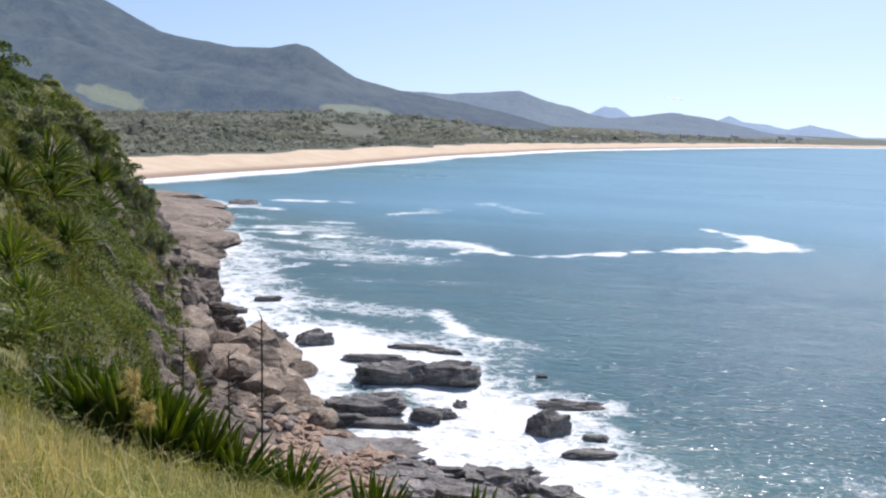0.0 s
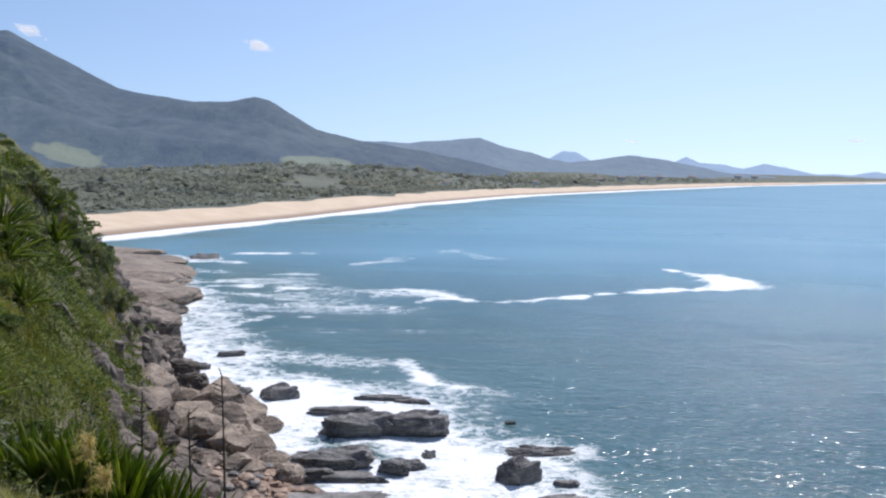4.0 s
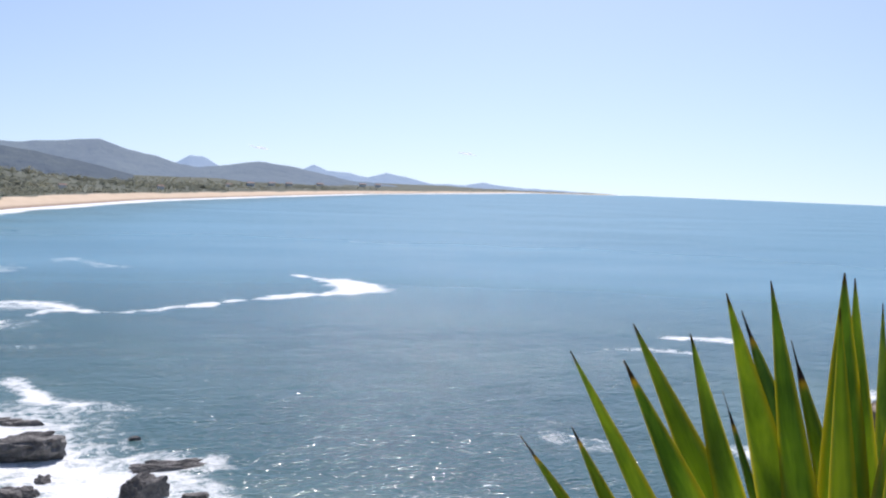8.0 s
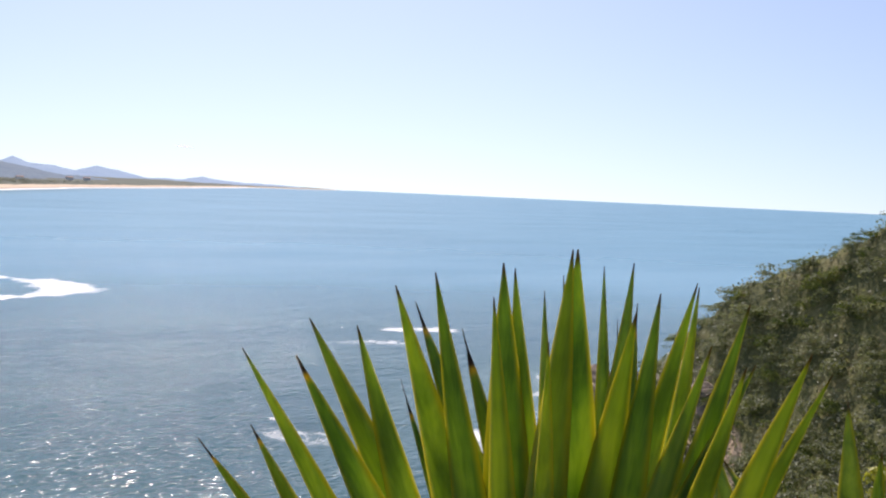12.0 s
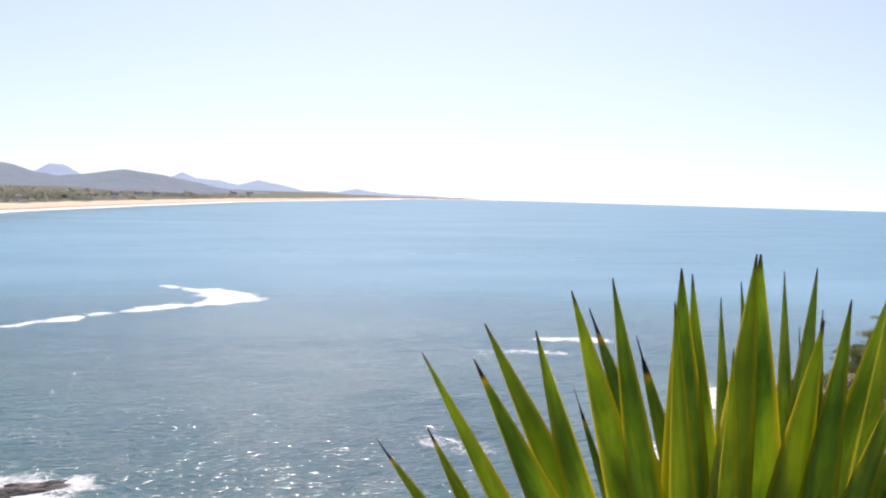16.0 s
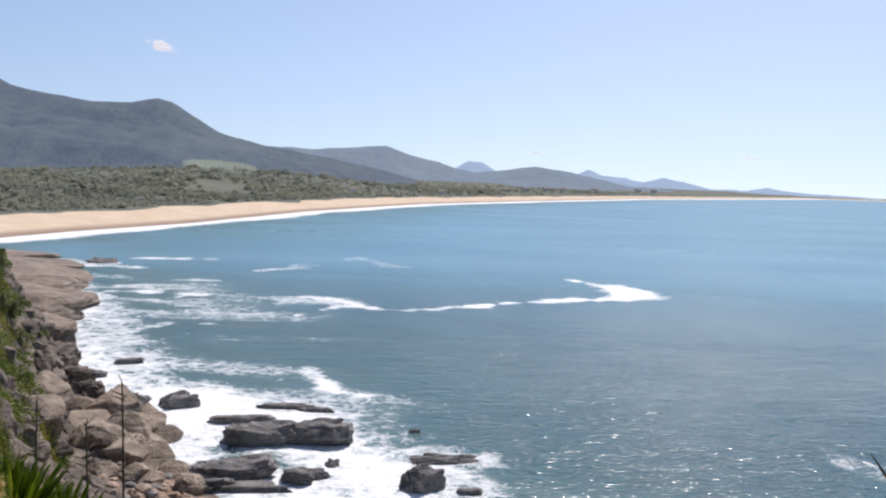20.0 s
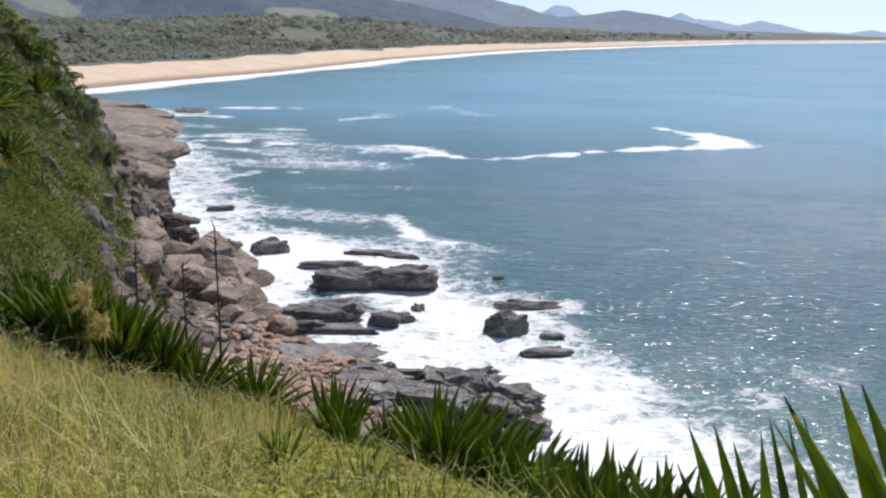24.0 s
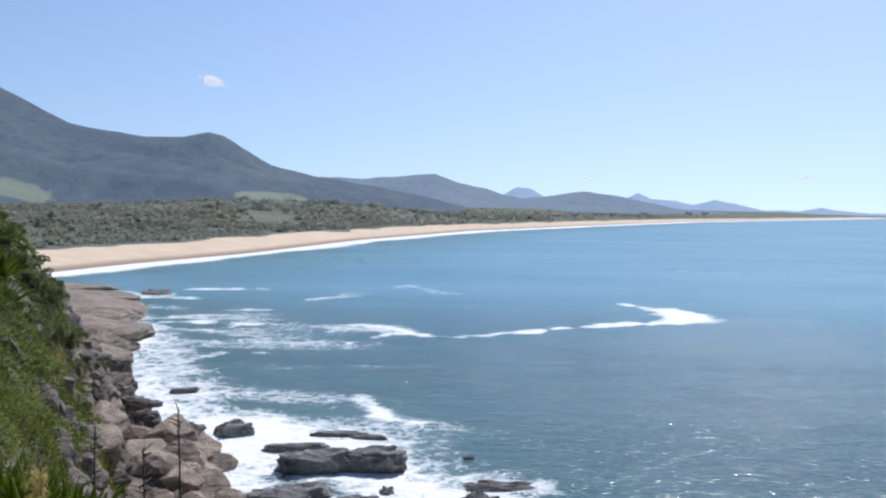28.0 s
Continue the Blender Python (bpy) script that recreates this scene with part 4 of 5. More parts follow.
MIDDLE = [
    (-0.05, -152, 12.9, 1.64, 0.052, 0), (-0.04, 178, 5.1, 1.65, 0.091, 0), (0.09, 133, 7.5, 1.64, 0.07, 0), (0.12, 74, 12.8, 1.59, 0.049, 0),
    (0.11, 70, 10.0, 1.62, 0.048, 0), (-0.12, -113, 9.5, 1.71, 0.073, 0), (0.08, -163, 5.7, 1.69, 0.102, 0), (0.15, 56, 10.7, 1.65, 0.043, 0),
    (0.01, 13, 9.6, 1.66, 0.056, 0), (0.14, 47, 11.2, 1.52, 0.037, 1.03), (0.09, 10, 4.0, 1.56, 0.053, 1.03), (-0.09, -130, 14.6, 1.58, 0.047, 0)]
HILL_SIDE = [
    (-0.06, -88, 9.0, 1.58, 0.079, 0), (0.01, -101, 9.4, 1.63, 0.066, 0), (-0.01, -73, 10.0, 1.65, 0.069, 0), (0.07, -51, 7.0, 1.62, 0.05, 0),
    (-0.1, -95, 18.4, 1.62, 0.054, 0), (0.02, -55, 12.5, 1.62, 0.063, 0), (-0.01, -83, 15.8, 1.54, 0.057, 0), (-0.1, -57, 18.4, 1.54, 0.059, 0),
    (0.0, -82, 19.1, 1.61, 0.064, 0), (-0.03, -64, 21.0, 1.57, 0.055, 0)]
SKIRT = [(0.0, k * 36 + (k * 53) % 17, 40 + (k * 31) % 14, 1.0 + 0.03 * (k % 4), 0.07, 0) for k in range(10)]
sword_rosette(1.77, 1.485, 14.235, BEACH_SIDE + MIDDLE + HILL_SIDE + SKIRT, "large agave with tall green sword leaves, yellow margins and withered tips", -47.2)
LOW_SKIRT = [(0.0, k * 40 + (k * 37) % 19, 38 + (k * 31) % 18, 0.8 + 0.03 * (k % 4), 0.065, 0) for k in range(9)]
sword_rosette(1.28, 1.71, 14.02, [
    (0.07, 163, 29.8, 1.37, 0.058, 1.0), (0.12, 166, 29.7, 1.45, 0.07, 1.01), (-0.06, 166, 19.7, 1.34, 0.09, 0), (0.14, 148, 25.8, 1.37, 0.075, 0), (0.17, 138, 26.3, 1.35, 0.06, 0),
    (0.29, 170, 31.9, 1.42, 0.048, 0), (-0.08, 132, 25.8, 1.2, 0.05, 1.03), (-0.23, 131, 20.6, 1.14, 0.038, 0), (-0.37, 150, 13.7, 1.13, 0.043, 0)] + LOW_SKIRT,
    "leaning agave with broad dark green leaves and black tips", -41.7, SHADED_SWORDS, 1.08)
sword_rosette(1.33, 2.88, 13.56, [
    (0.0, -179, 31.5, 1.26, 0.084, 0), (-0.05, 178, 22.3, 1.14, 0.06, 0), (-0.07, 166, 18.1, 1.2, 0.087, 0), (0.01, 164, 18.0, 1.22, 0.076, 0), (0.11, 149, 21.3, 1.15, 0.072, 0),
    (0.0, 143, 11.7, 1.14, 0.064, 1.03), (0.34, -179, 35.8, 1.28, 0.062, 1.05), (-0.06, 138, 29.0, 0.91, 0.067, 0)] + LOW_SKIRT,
    "smaller agave with pointed dark green leaves on the brow", -27.2, SHADED_SWORDS, 1.0)


def any_leaves(n, length, spread, seed):
    r = random.Random(seed)
    return [(i * 137.5 + r.uniform(-12, 12), (i / n) ** 0.8 * spread + r.uniform(-3, 6), length * r.uniform(0.8, 1.08), 1 if r.random() < 0.08 else 0) for i in range(n)]


# x, y, number of leaves, their length, spread, words
for i, (x, y, n, length, spread, words) in enumerate([
        (-0.9, 15.4, 26, 1.40, 34, "upright agave with narrow dark leaves in the grass"), (-1.1, 8.9, 18, 0.62, 42, "small bright green agave in creeping plants"), (0.1, 16.4, 30, 1.52, 34, "dense upright agave at the edge of the slope"), (0.7, 14.6, 30, 1.40, 47, "leaning agave at the edge of the slope"),
        (1.3, 15.0, 28, 1.34, 54, "dense agave with arching dark leaves"), (0.65, 11.6, 26, 1.0, 43, "dark green agave above the cove"), (1.15, 11.9, 26, 1.05, 45, "dark green agave above the cove"), (1.6, 11.5, 26, 1.0, 50, "dark green agave above the cove"),
        (2.1, 11.8, 26, 1.05, 40, "dark green agave above the cove"), (2.6, 11.5, 26, 1.0, 40, "dark green agave above the cove"), (1.9, 12.8, 26, 1.1, 45, "dark green agave above the cove"), (0.5, 15.8, 30, 1.46, 41, "dense upright agave at the edge of the slope"), (1.7, 15.9, 30, 1.40, 45, "dense agave with arching dark leaves"), (1.3, 13.0, 28, 1.15, 45, "dark green agave above the cove"), (0.7, 13.2, 28, 1.15, 43, "dark green agave above the cove"), (2.5, 12.6, 26, 1.1, 41, "dark green agave above the cove"), (3.2, 12.0, 26, 1.1, 41, "dark green agave above the cove"), (-0.25, 8.7, 12, 0.55, 38, "young agave half hidden in creeping plants"), (-0.6, 13.4, 14, 0.9, 45, "small agave among grasses"), (-2.1, 17.2, 12, 0.8, 40, "small agave among grasses"),
        (-4.4, 21.0, 50, 1.65, 66, "rounded dark agave below dead flower poles"), (-3.1, 20.8, 46, 1.55, 66, "rounded dark agave below dead flower poles"), (-5.5, 21.6, 26, 1.4, 70, "pale-edged agave below dead flower poles"),
        (-5.9, 20.4, 56, 2.1, 27, "tall strap-leaved clump on the grassy slope"), (-6.9, 20.6, 56, 2.1, 27, "tall strap-leaved clump on the grassy slope"), (-7.8, 21.2, 44, 1.9, 30, "tall strap-leaved clump on the grassy slope"), (-5.2, 21.2, 44, 1.9, 30, "tall strap-leaved clump on the grassy slope"), (-8.8, 21.8, 22, 1.3, 36, "tall strap-leaved clump on the grassy slope"),
        (-21.3, 51.7, 36, 2.6, 95, "big spreading agave clinging to the cliff"), (-20.0, 44.0, 30, 2.2, 95, "big spreading agave clinging to the cliff"), (-25.8, 60.0, 34, 2.6, 95, "big spreading agave clinging to the cliff"), (-27.6, 68.2, 30, 2.4, 95, "dark agave on the cliff top"), (-16.2, 36.0, 34, 1.7, 80, "bright green agave on the hillside"), (-14.2, 32.6, 34, 1.5, 80, "bright green agave on the hillside"), (-12.9, 29.8, 30, 1.3, 80, "bright green agave on the hillside"), (-17.3, 44.2, 34, 1.8, 85, "big spreading agave clinging to the cliff"), (-19.5, 47.9, 38, 2.3, 90, "big spreading agave clinging to the cliff"), (-17.2, 38.2, 28, 1.9, 85, "bright green agave on the hillside"),
        (-24.9, 68.0, 34, 2.0, 75, "spiky dark agave on the edge of the cliff"), (-23.2, 64.5, 34, 2.2, 80, "spiky dark agave on the edge of the cliff"), (-21.0, 58.5, 34, 2.2, 85, "big spreading agave clinging to the cliff"), (1.7, 8.9, 24, 1.25, 40, "dark green agave above the cove"), (1.9, 8.4, 26, 1.35, 38, "dark green agave above the cove"), (2.1, 8.0, 24, 1.4, 38, "dark green agave above the cove"), (2.3, 7.6, 26, 1.45, 38, "dark green agave above the cove"), (2.55, 7.3, 24, 1.5, 38, "dark green agave above the cove"), (2.1, 9.8, 24, 1.45, 40, "dark green agave above the cove"), (2.6, 10.2, 24, 1.2, 45, "dark green agave above the cove"), (1.6, 10.2, 24, 1.15, 45, "dark green agave above the cove"), (8.7, 3.7, 26, 1.2, 80, "dark agave below a bushy bank"), (9.4, 4.9, 24, 1.1, 75, "dark agave below a bushy bank"), (3.05, 1.45, 26, 1.84, 40, "young agave with yellow-green leaves beside a larger one"), (2.75, 0.55, 26, 1.8, 40, "young agave with yellow-green leaves beside a larger one"), (2.55, 1.1, 26, 1.76, 40, "young agave with yellow-green leaves beside a larger one")]):
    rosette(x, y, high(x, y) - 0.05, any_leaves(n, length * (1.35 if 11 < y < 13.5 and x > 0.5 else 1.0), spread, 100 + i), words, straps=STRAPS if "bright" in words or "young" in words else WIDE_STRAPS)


# dead flower poles
def pole(x, y, tall, seed):
    r = random.Random(seed)
    thing = tagged(new("flower_pole"), "dry brown agave flower pole with stub side twigs", "dead flower stalk", "dead flower poles")
    thing.matrix_basis = pose(x, y, high(x, y) - 0.1)
    bm = bmesh.new()
    rings = []
    for i in range(9):
        f = i / 8
        c = Vector((math.sin(f * 2.2 + seed) * 0.05 * tall * 0.3, math.cos(f * 1.7 + seed) * 0.03, f * tall))
        rad = 0.034 * (1 - 0.6 * f)
        rings.append([bm.verts.new(c + Vector((math.cos(a) * rad, math.sin(a) * rad, 0))) for a in (k * math.tau / 6 for k in range(6))])
    for a, b in zip(rings, rings[1:]):
        for k in range(6):
            bm.faces.new((a[k], a[(k + 1) % 6], b[(k + 1) % 6], b[k]))
    part("stalk", bm, DEADWOOD, thing)
    for i in range(16):
        f = r.uniform(0.5, 1.0)
        bm = bmesh.new()
        bmesh.ops.create_cone(bm, cap_ends=True, segments=5, radius1=0.016, radius2=0.008, depth=r.uniform(0.16, 0.34))
        bmesh.ops.translate(bm, verts=bm.verts, vec=(0, 0, 0.1))
        ob = part("twig", bm, DEADWOOD, thing)
        ob.matrix_basis = pose(math.sin(f * 2.2 + seed) * 0.015 * tall, 0, f * tall, 0, r.uniform(50, 80), r.uniform(0, 360))
    return thing


for i, (x, y, tall) in enumerate([(-3.98, 21.2, 4.3), (-4.75, 21.6, 3.3), (-6.0, 22.4, 3.4)]):
    pole(x, y, tall, i + 1)


# plume grass
def plume(x, y, tall):
    thing = tagged(new("plume_grass"), "tall grass stem with a drooping straw-coloured plume", "plume grass")
    thing.matrix_basis = pose(x, y, high(x, y))
    r = random.Random(9)
    bm = bmesh.new()
    bmesh.ops.create_cone(bm, cap_ends=True, segments=6, radius1=0.012, radius2=0.006, depth=tall)
    bmesh.ops.translate(bm, verts=bm.verts, vec=(0, 0, tall / 2))
    part("stem", bm, GRASS, thing)
    bm = bmesh.new()
    for i in range(150):
        f = r.random()
        base = Vector((0, 0, tall * (0.8 + 0.2 * f)))
        out = Vector((r.uniform(-0.3, 0.12), r.uniform(-0.1, 0.1), r.uniform(0.0, 0.3)))
        mid, end = base + out * 0.6, base + out * 1.5 - Vector((0, 0, 0.2))
        side = Vector((0.007, 0.003, 0.0))
        vs = [bm.verts.new(p) for p in (base - side * 0.4, base + side * 0.4, mid + side, mid - side)]
        bm.faces.new(vs)
        bm.faces.new((vs[3], vs[2], bm.verts.new(end)))
    part("plume", bm, PLUME, thing, "feathery straw-coloured plume")


PLUME = leaf_material("straw plume", [(0.3, (0.42, 0.33, 0.15)), (0.8, (0.68, 0.55, 0.3))], 0.4, 0.8)
plume(-5.2, 16.2, 2.1)
plume(-5.0, 16.4, 1.6)


# ---- shrubs ----
def shrub_mesh(name, mat, seed, count=1000, leaf=0.085, flat=0.75):
    rng = np.random.default_rng(seed)
    lumps = rng.normal(size=(9, 3)) * (0.42, 0.42, 0.25) + (0, 0, 0.42 * flat)
    sizes = rng.uniform(0.26, 0.46, 9)
    which = rng.integers(0, 9, count)
    n = rng.normal(size=(count, 3))
    n /= np.linalg.norm(n, axis=1, keepdims=True)
    n[:, 2] = np.where(n[:, 2] < -0.3, -n[:, 2], n[:, 2])
    c = lumps[which] + n * sizes[which, None] * rng.uniform(0.72, 1.12, (count, 1))
    c[:, 2] = np.abs(c[:, 2]) * flat
    aimn = n + rng.normal(size=(count, 3)) * 0.6
    aimn /= np.linalg.norm(aimn, axis=1, keepdims=True)
    a = np.cross(aimn, rng.normal(size=(count, 3)))
    a /= np.linalg.norm(a, axis=1, keepdims=True)
    b = np.cross(aimn, a)
    s = leaf * rng.uniform(0.6, 1.4, (count, 1))
    verts = np.stack([c - a * s, c + b * s * 0.5 + aimn * s * 0.2, c + a * s, c - b * s * 0.5 + aimn * s * 0.2], 1).reshape(-1, 3)
    ob = mesh_object(name, verts, np.arange(count * 4).reshape(-1, 4), mat)
    me = ob.data
    bpy.data.objects.remove(ob)
    return me


def twig_mesh(seed):
    r = random.Random(seed)
    bm = bmesh.new()
    for i in range(6):
        d = Vector((r.uniform(-0.5, 0.5), r.uniform(-0.5, 0.5), r.uniform(0.4, 0.7)))
        s = Vector((0.018, 0, 0))
        t = Vector((0, 0.018, 0))
        low = [bm.verts.new(p) for p in (s, t, -s - t)]
        top = [bm.verts.new(d + p * 0.4) for p in (s, t, -s - t)]
        for k in range(3):
            bm.faces.new((low[k], low[(k + 1) % 3], top[(k + 1) % 3], top[k]))
    me = bpy.data.meshes.new("branches")
    bm.to_mesh(me)
    bm.free()
    me.materials.append(DEADWOOD)
    return me


GREEN_SHRUBS = [shrub_mesh("shrub", LEAF_BUSH, 200 + i, 1500, 0.07) for i in range(5)]
DARK_SHRUBS = [shrub_mesh("shrub", LEAF_DARK, 220 + i, 800, 0.085) for i in range(5)]
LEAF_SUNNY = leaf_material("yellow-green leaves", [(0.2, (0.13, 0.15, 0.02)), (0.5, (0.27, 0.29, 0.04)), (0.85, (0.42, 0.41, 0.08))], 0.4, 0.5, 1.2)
SUNNY_SHRUBS = [shrub_mesh("shrub", LEAF_SUNNY, 250 + i, 1500, 0.06) for i in range(3)]
TWIGS = [twig_mesh(i) for i in range(3)]


def shrub(me, x, y, size, tall, label, group, seed, sink=0.1):
    r = random.Random(seed)
    ob = place("shrub", me, x, y, high(x, y) - sink * size, size, size, size * tall, r.uniform(0, 360))
    st = new("branches", TWIGS[seed % 3])
    st.parent = ob
    return tagged(ob, label, "shrub", group)


rng = np.random.default_rng(8)
made, seed = 0, 0
while made < 210:
    seed += 1
    x, y = rng.uniform(-52, -7), rng.uniform(20, 92)
    u = float(inland(np.array([x]), np.array([y]))[0])
    patch = float(fbm(np.array([x]), np.array([y]), 9, 3, 31)[0])
    bearing = math.degrees(math.atan2(-x, y))
    if u < 7 or bearing < 12 or bearing > 34 or (y < 50 and bearing < 26 and rng.uniform() < 0.75) or (u < 12 and patch < 0.05) or (y < 26 and x > -10.5):
        continue
    high_up = u > 14
    size = rng.uniform(0.9, 1.7) * (1.0 if high_up else 0.8)
    dark = rng.uniform() < 0.3
    shrub((DARK_SHRUBS if dark else GREEN_SHRUBS)[made % 5], x, y, size, rng.uniform(0.6, 1.05), "dark rounded shrub on the steep hillside" if dark else "leafy green shrub on the steep hillside", "shrubs on the hillside", seed)
    made += 1


def thicket(name, sources, mat, spots, sizes, tall, label, seed):
    """Many shrubs grown into one cover."""
    rng = np.random.default_rng(seed)
    shapes = []
    for me in sources:
        co = np.empty(len(me.vertices) * 3, dtype=np.float32)
        me.vertices.foreach_get("co", co)
        shapes.append(co.reshape(-1, 3))
    zs, all_verts = headland(spots[:, 0], spots[:, 1]), []
    for k, ((x, y), z, size) in enumerate(zip(spots, zs, sizes)):
        a = rng.uniform(0, math.tau)
        co = shapes[k % len(shapes)]
        turned = np.stack([co[:, 0] * math.cos(a) - co[:, 1] * math.sin(a), co[:, 0] * math.sin(a) + co[:, 1] * math.cos(a), co[:, 2] * rng.uniform(*tall)], 1) * size
        all_verts.append(turned + (x, y, z - 0.1 * size))
    verts = np.concatenate(all_verts)
    return tagged(mesh_object(name, verts, np.arange(len(verts)).reshape(-1, 4), mat), label, "shrubs", kind="stuff")


rng = np.random.default_rng(12)
spots = np.c_[rng.uniform(30, 88, 9000), rng.uniform(-6, 53, 9000)]
off = inland(spots[:, 0], spots[:, 1])
bear = np.degrees(np.arctan2(-spots[:, 0], spots[:, 1]))
keep = (off > 2.4) & (bear > -75) & (spots[:, 0] < 58)
spots = np.concatenate([spots[keep & (off < 14)][:800], spots[keep & (off >= 14)][:320]])
grey = rng.uniform(size=len(spots)) < 0.72
THIN_DARK = [shrub_mesh("shrub", LEAF_DARK, 260 + i, 560, 0.06) for i in range(5)]
thicket("hill_shrubs", THIN_DARK, LEAF_DARK, spots[grey], rng.uniform(0.6, 1.35, grey.sum()), (0.45, 0.8), "grey-green wind-clipped shrubs covering the hill", 13)
thicket("hill_shrubs", THIN_DARK, LEAF_BUSH, spots[~grey], rng.uniform(0.6, 1.2, (~grey).sum()), (0.45, 0.8), "green shrubs among grey-green ones on the hill", 14)
for i, (x, y, size, up) in enumerate([(-25.4, 66.4, 1.1, 2.6), (-26.2, 67.2, 1.0, 1.6), (-24.2, 63.0, 1.1, 1.5), (-23.2, 68.5, 1.2, 1.6), (-22.2, 71, 1.1, 1.8), (-31.0, 74, 1.2, 1.6), (-26.8, 71.4, 1.1, 1.3), (-25.0, 69.2, 1.2, 1.2), (-23.8, 68.8, 1.1, 1.1), (-22.8, 68.4, 1.0, 1.3), (-22.0, 67.8, 0.8, 1.9), (-21.3, 66.6, 0.7, 1.8), (-29.6, 76, 1.4, 1.2)]):
    shrub(DARK_SHRUBS[i % 5], x, y, size, up, "dark upright shrub on the skyline of the cliff", "dark shrubs on the cliff", 950 + i)
for i, (x, y, size, up) in enumerate([(-33, 74, 2.0, 0.9), (-35, 77, 2.4, 0.8), (-36.5, 75, 2.5, 0.8), (-31.5, 71.5, 1.7, 0.9), (-34, 69.5, 2.0, 0.9), (-37.5, 79, 2.8, 0.8), (-34.4, 75, 2.2, 0.8), (-36, 78.5, 2.5, 0.8), (-38.5, 77, 2.6, 0.8), (-32, 67, 1.6, 1.1), (-29.8, 69, 1.4, 1.2), (-35.5, 72, 2.0, 1.1)]):
    shrub(GREEN_SHRUBS[i % 5] if i % 3 else DARK_SHRUBS[i % 5], x, y, size, up, "tall leafy bush on the crown of the hillside", "bushes on the crown", 970 + i)
for i, (x, y, size, up) in enumerate([(-20.4, 65.9, 0.8, 2.2), (-19.7, 66.9, 0.8, 2.4), (-18.8, 65.8, 0.8, 2.0), (-21.4, 64.6, 0.9, 1.8), (-20.6, 62.6, 0.9, 1.6), (-19.6, 60.4, 0.9, 1.5), (-18.2, 63.4, 0.7, 1.6), (-21.8, 69.5, 1.0, 1.7), (-20.8, 71.5, 0.9, 1.6), (-19.0, 57.0, 0.9, 1.3), (-18.6, 68.5, 0.7, 1.8)]):
    shrub(DARK_SHRUBS[i % 5], x, y, size, up, "dark columnar shrub on the face of the cliff", "shrubs on the cliff face", 990 + i)
# bright bank near the cove path
for i, (x, y, size) in enumerate([(11.2, 3.9, 0.8), (11.8, 3.4, 0.9), (10.6, 3.6, 0.8), (11.0, 4.6, 0.8), (11.9, 4.5, 0.9), (10.3, 4.3, 0.7), (11.4, 2.6, 0.9), (12.6, 4.0, 0.9), (10.6, 5.2, 0.7), (12.6, 2.8, 1.0), (11.3, 5.4, 0.7), (10.0, 3.2, 0.7)]):
    shrub(SUNNY_SHRUBS[i % 3], x, y, size, 0.75, "bright yellow-green shrub on a sunny bank", "shrubs on the bank", 900 + i)
for i in range(26):
    x, y, size = 15 + (i * 7.3) % 19, 6.5 + (i * 4.7) % 11, 0.9 + (i * 0.37) % 1.0
    shrub(GREEN_SHRUBS[i % 5] if i % 3 else DARK_SHRUBS[i % 5], x, y, size, 0.8, "green shrub in the hollow behind the cove", "shrubs in the hollow", 1000 + i)


# ---- grass and creeping plants ----
def blades(name, mat, spots, low, tall, wide, label, seed, lean=0.5):
    """One tuft sheet: narrow bent blades standing at the given places."""
    rng = np.random.default_rng(seed)
    n = len(spots)
    base = np.c_[spots, headland(spots[:, 0], spots[:, 1]) - 0.02]
    a = rng.uniform(0, math.tau, n)
    way = np.stack([np.cos(a), np.sin(a), np.zeros(n)], 1)
    side = np.stack([-np.sin(a), np.cos(a), np.zeros(n)], 1)
    h = (rng.uniform(low, tall, n) * np.clip(0.8 + 0.55 * fbm(spots[:, 0], spots[:, 1], 0.9 + tall, 3, seed), 0.35, 1.5))[:, None]
    w = rng.uniform(0.6, 1.2, n)[:, None] * wide
    bend = rng.uniform(0.1, 1.0, n)[:, None] * lean * h
    up = np.array([0, 0, 1.0])
    low_mid = base + up * h * 0.4 + way * bend * 0.14
    mid = base + up * h * 0.72 + way * bend * 0.5
    end = base + up * h * rng.uniform(0.55, 0.95, n)[:, None] + way * bend * 1.15
    verts = np.stack([base - side * w, base + side * w, low_mid + side * w * 0.95, low_mid - side * w * 0.95, mid + side * w * 0.7, mid - side * w * 0.7, end], 1).reshape(-1, 3)
    i = np.arange(n)[:, None] * 7
    quads = np.concatenate([i + np.array([0, 1, 2, 3]), i + np.array([3, 2, 4, 5]), i + np.array([5, 4, 6, 6])], 0)
    tri = np.concatenate([quads[:, [0, 1, 2]], quads[: 2 * n][:, [0, 2, 3]]], 0)
    faces = tri
    return tagged(mesh_object(name, verts, faces, mat), label, "grass", kind="stuff")


def scatter(n, seed, x0, x1, y0, y1, test):
    rng = np.random.default_rng(seed)
    p = np.c_[rng.uniform(x0, x1, n), rng.uniform(y0, y1, n)]
    return p[test(p[:, 0], p[:, 1])]


spots = scatter(150000, 51, -9, 5, -5, 20, lambda x, y: (np.hypot(x, y) > 0.9) & (((y < 3) & (fbm(x, y, 0.9, 2, 49) > 0.1)) | (x < -0.8 - (y - 6) * 0.09 + fbm(x, y, 2.5, 2, 41) * 1.0)) & (fbm(x, y, 1.2, 3, 42) > -0.5))
blades("grass", GRASS, spots, 0.16, 0.7, 0.0042, "long sunlit grass, green mixed with straw", 52, 0.85)
spots = scatter(16000, 81, -8, 3, 2, 19, lambda x, y: (np.hypot(x, y) > 1.5) & (fbm(x, y, 0.7, 3, 82) > 0.25))
blades("grass_tufts", LEAF_BUSH, spots, 0.2, 0.6, 0.006, "dark green grass tufts among the straw", 83, 0.9)
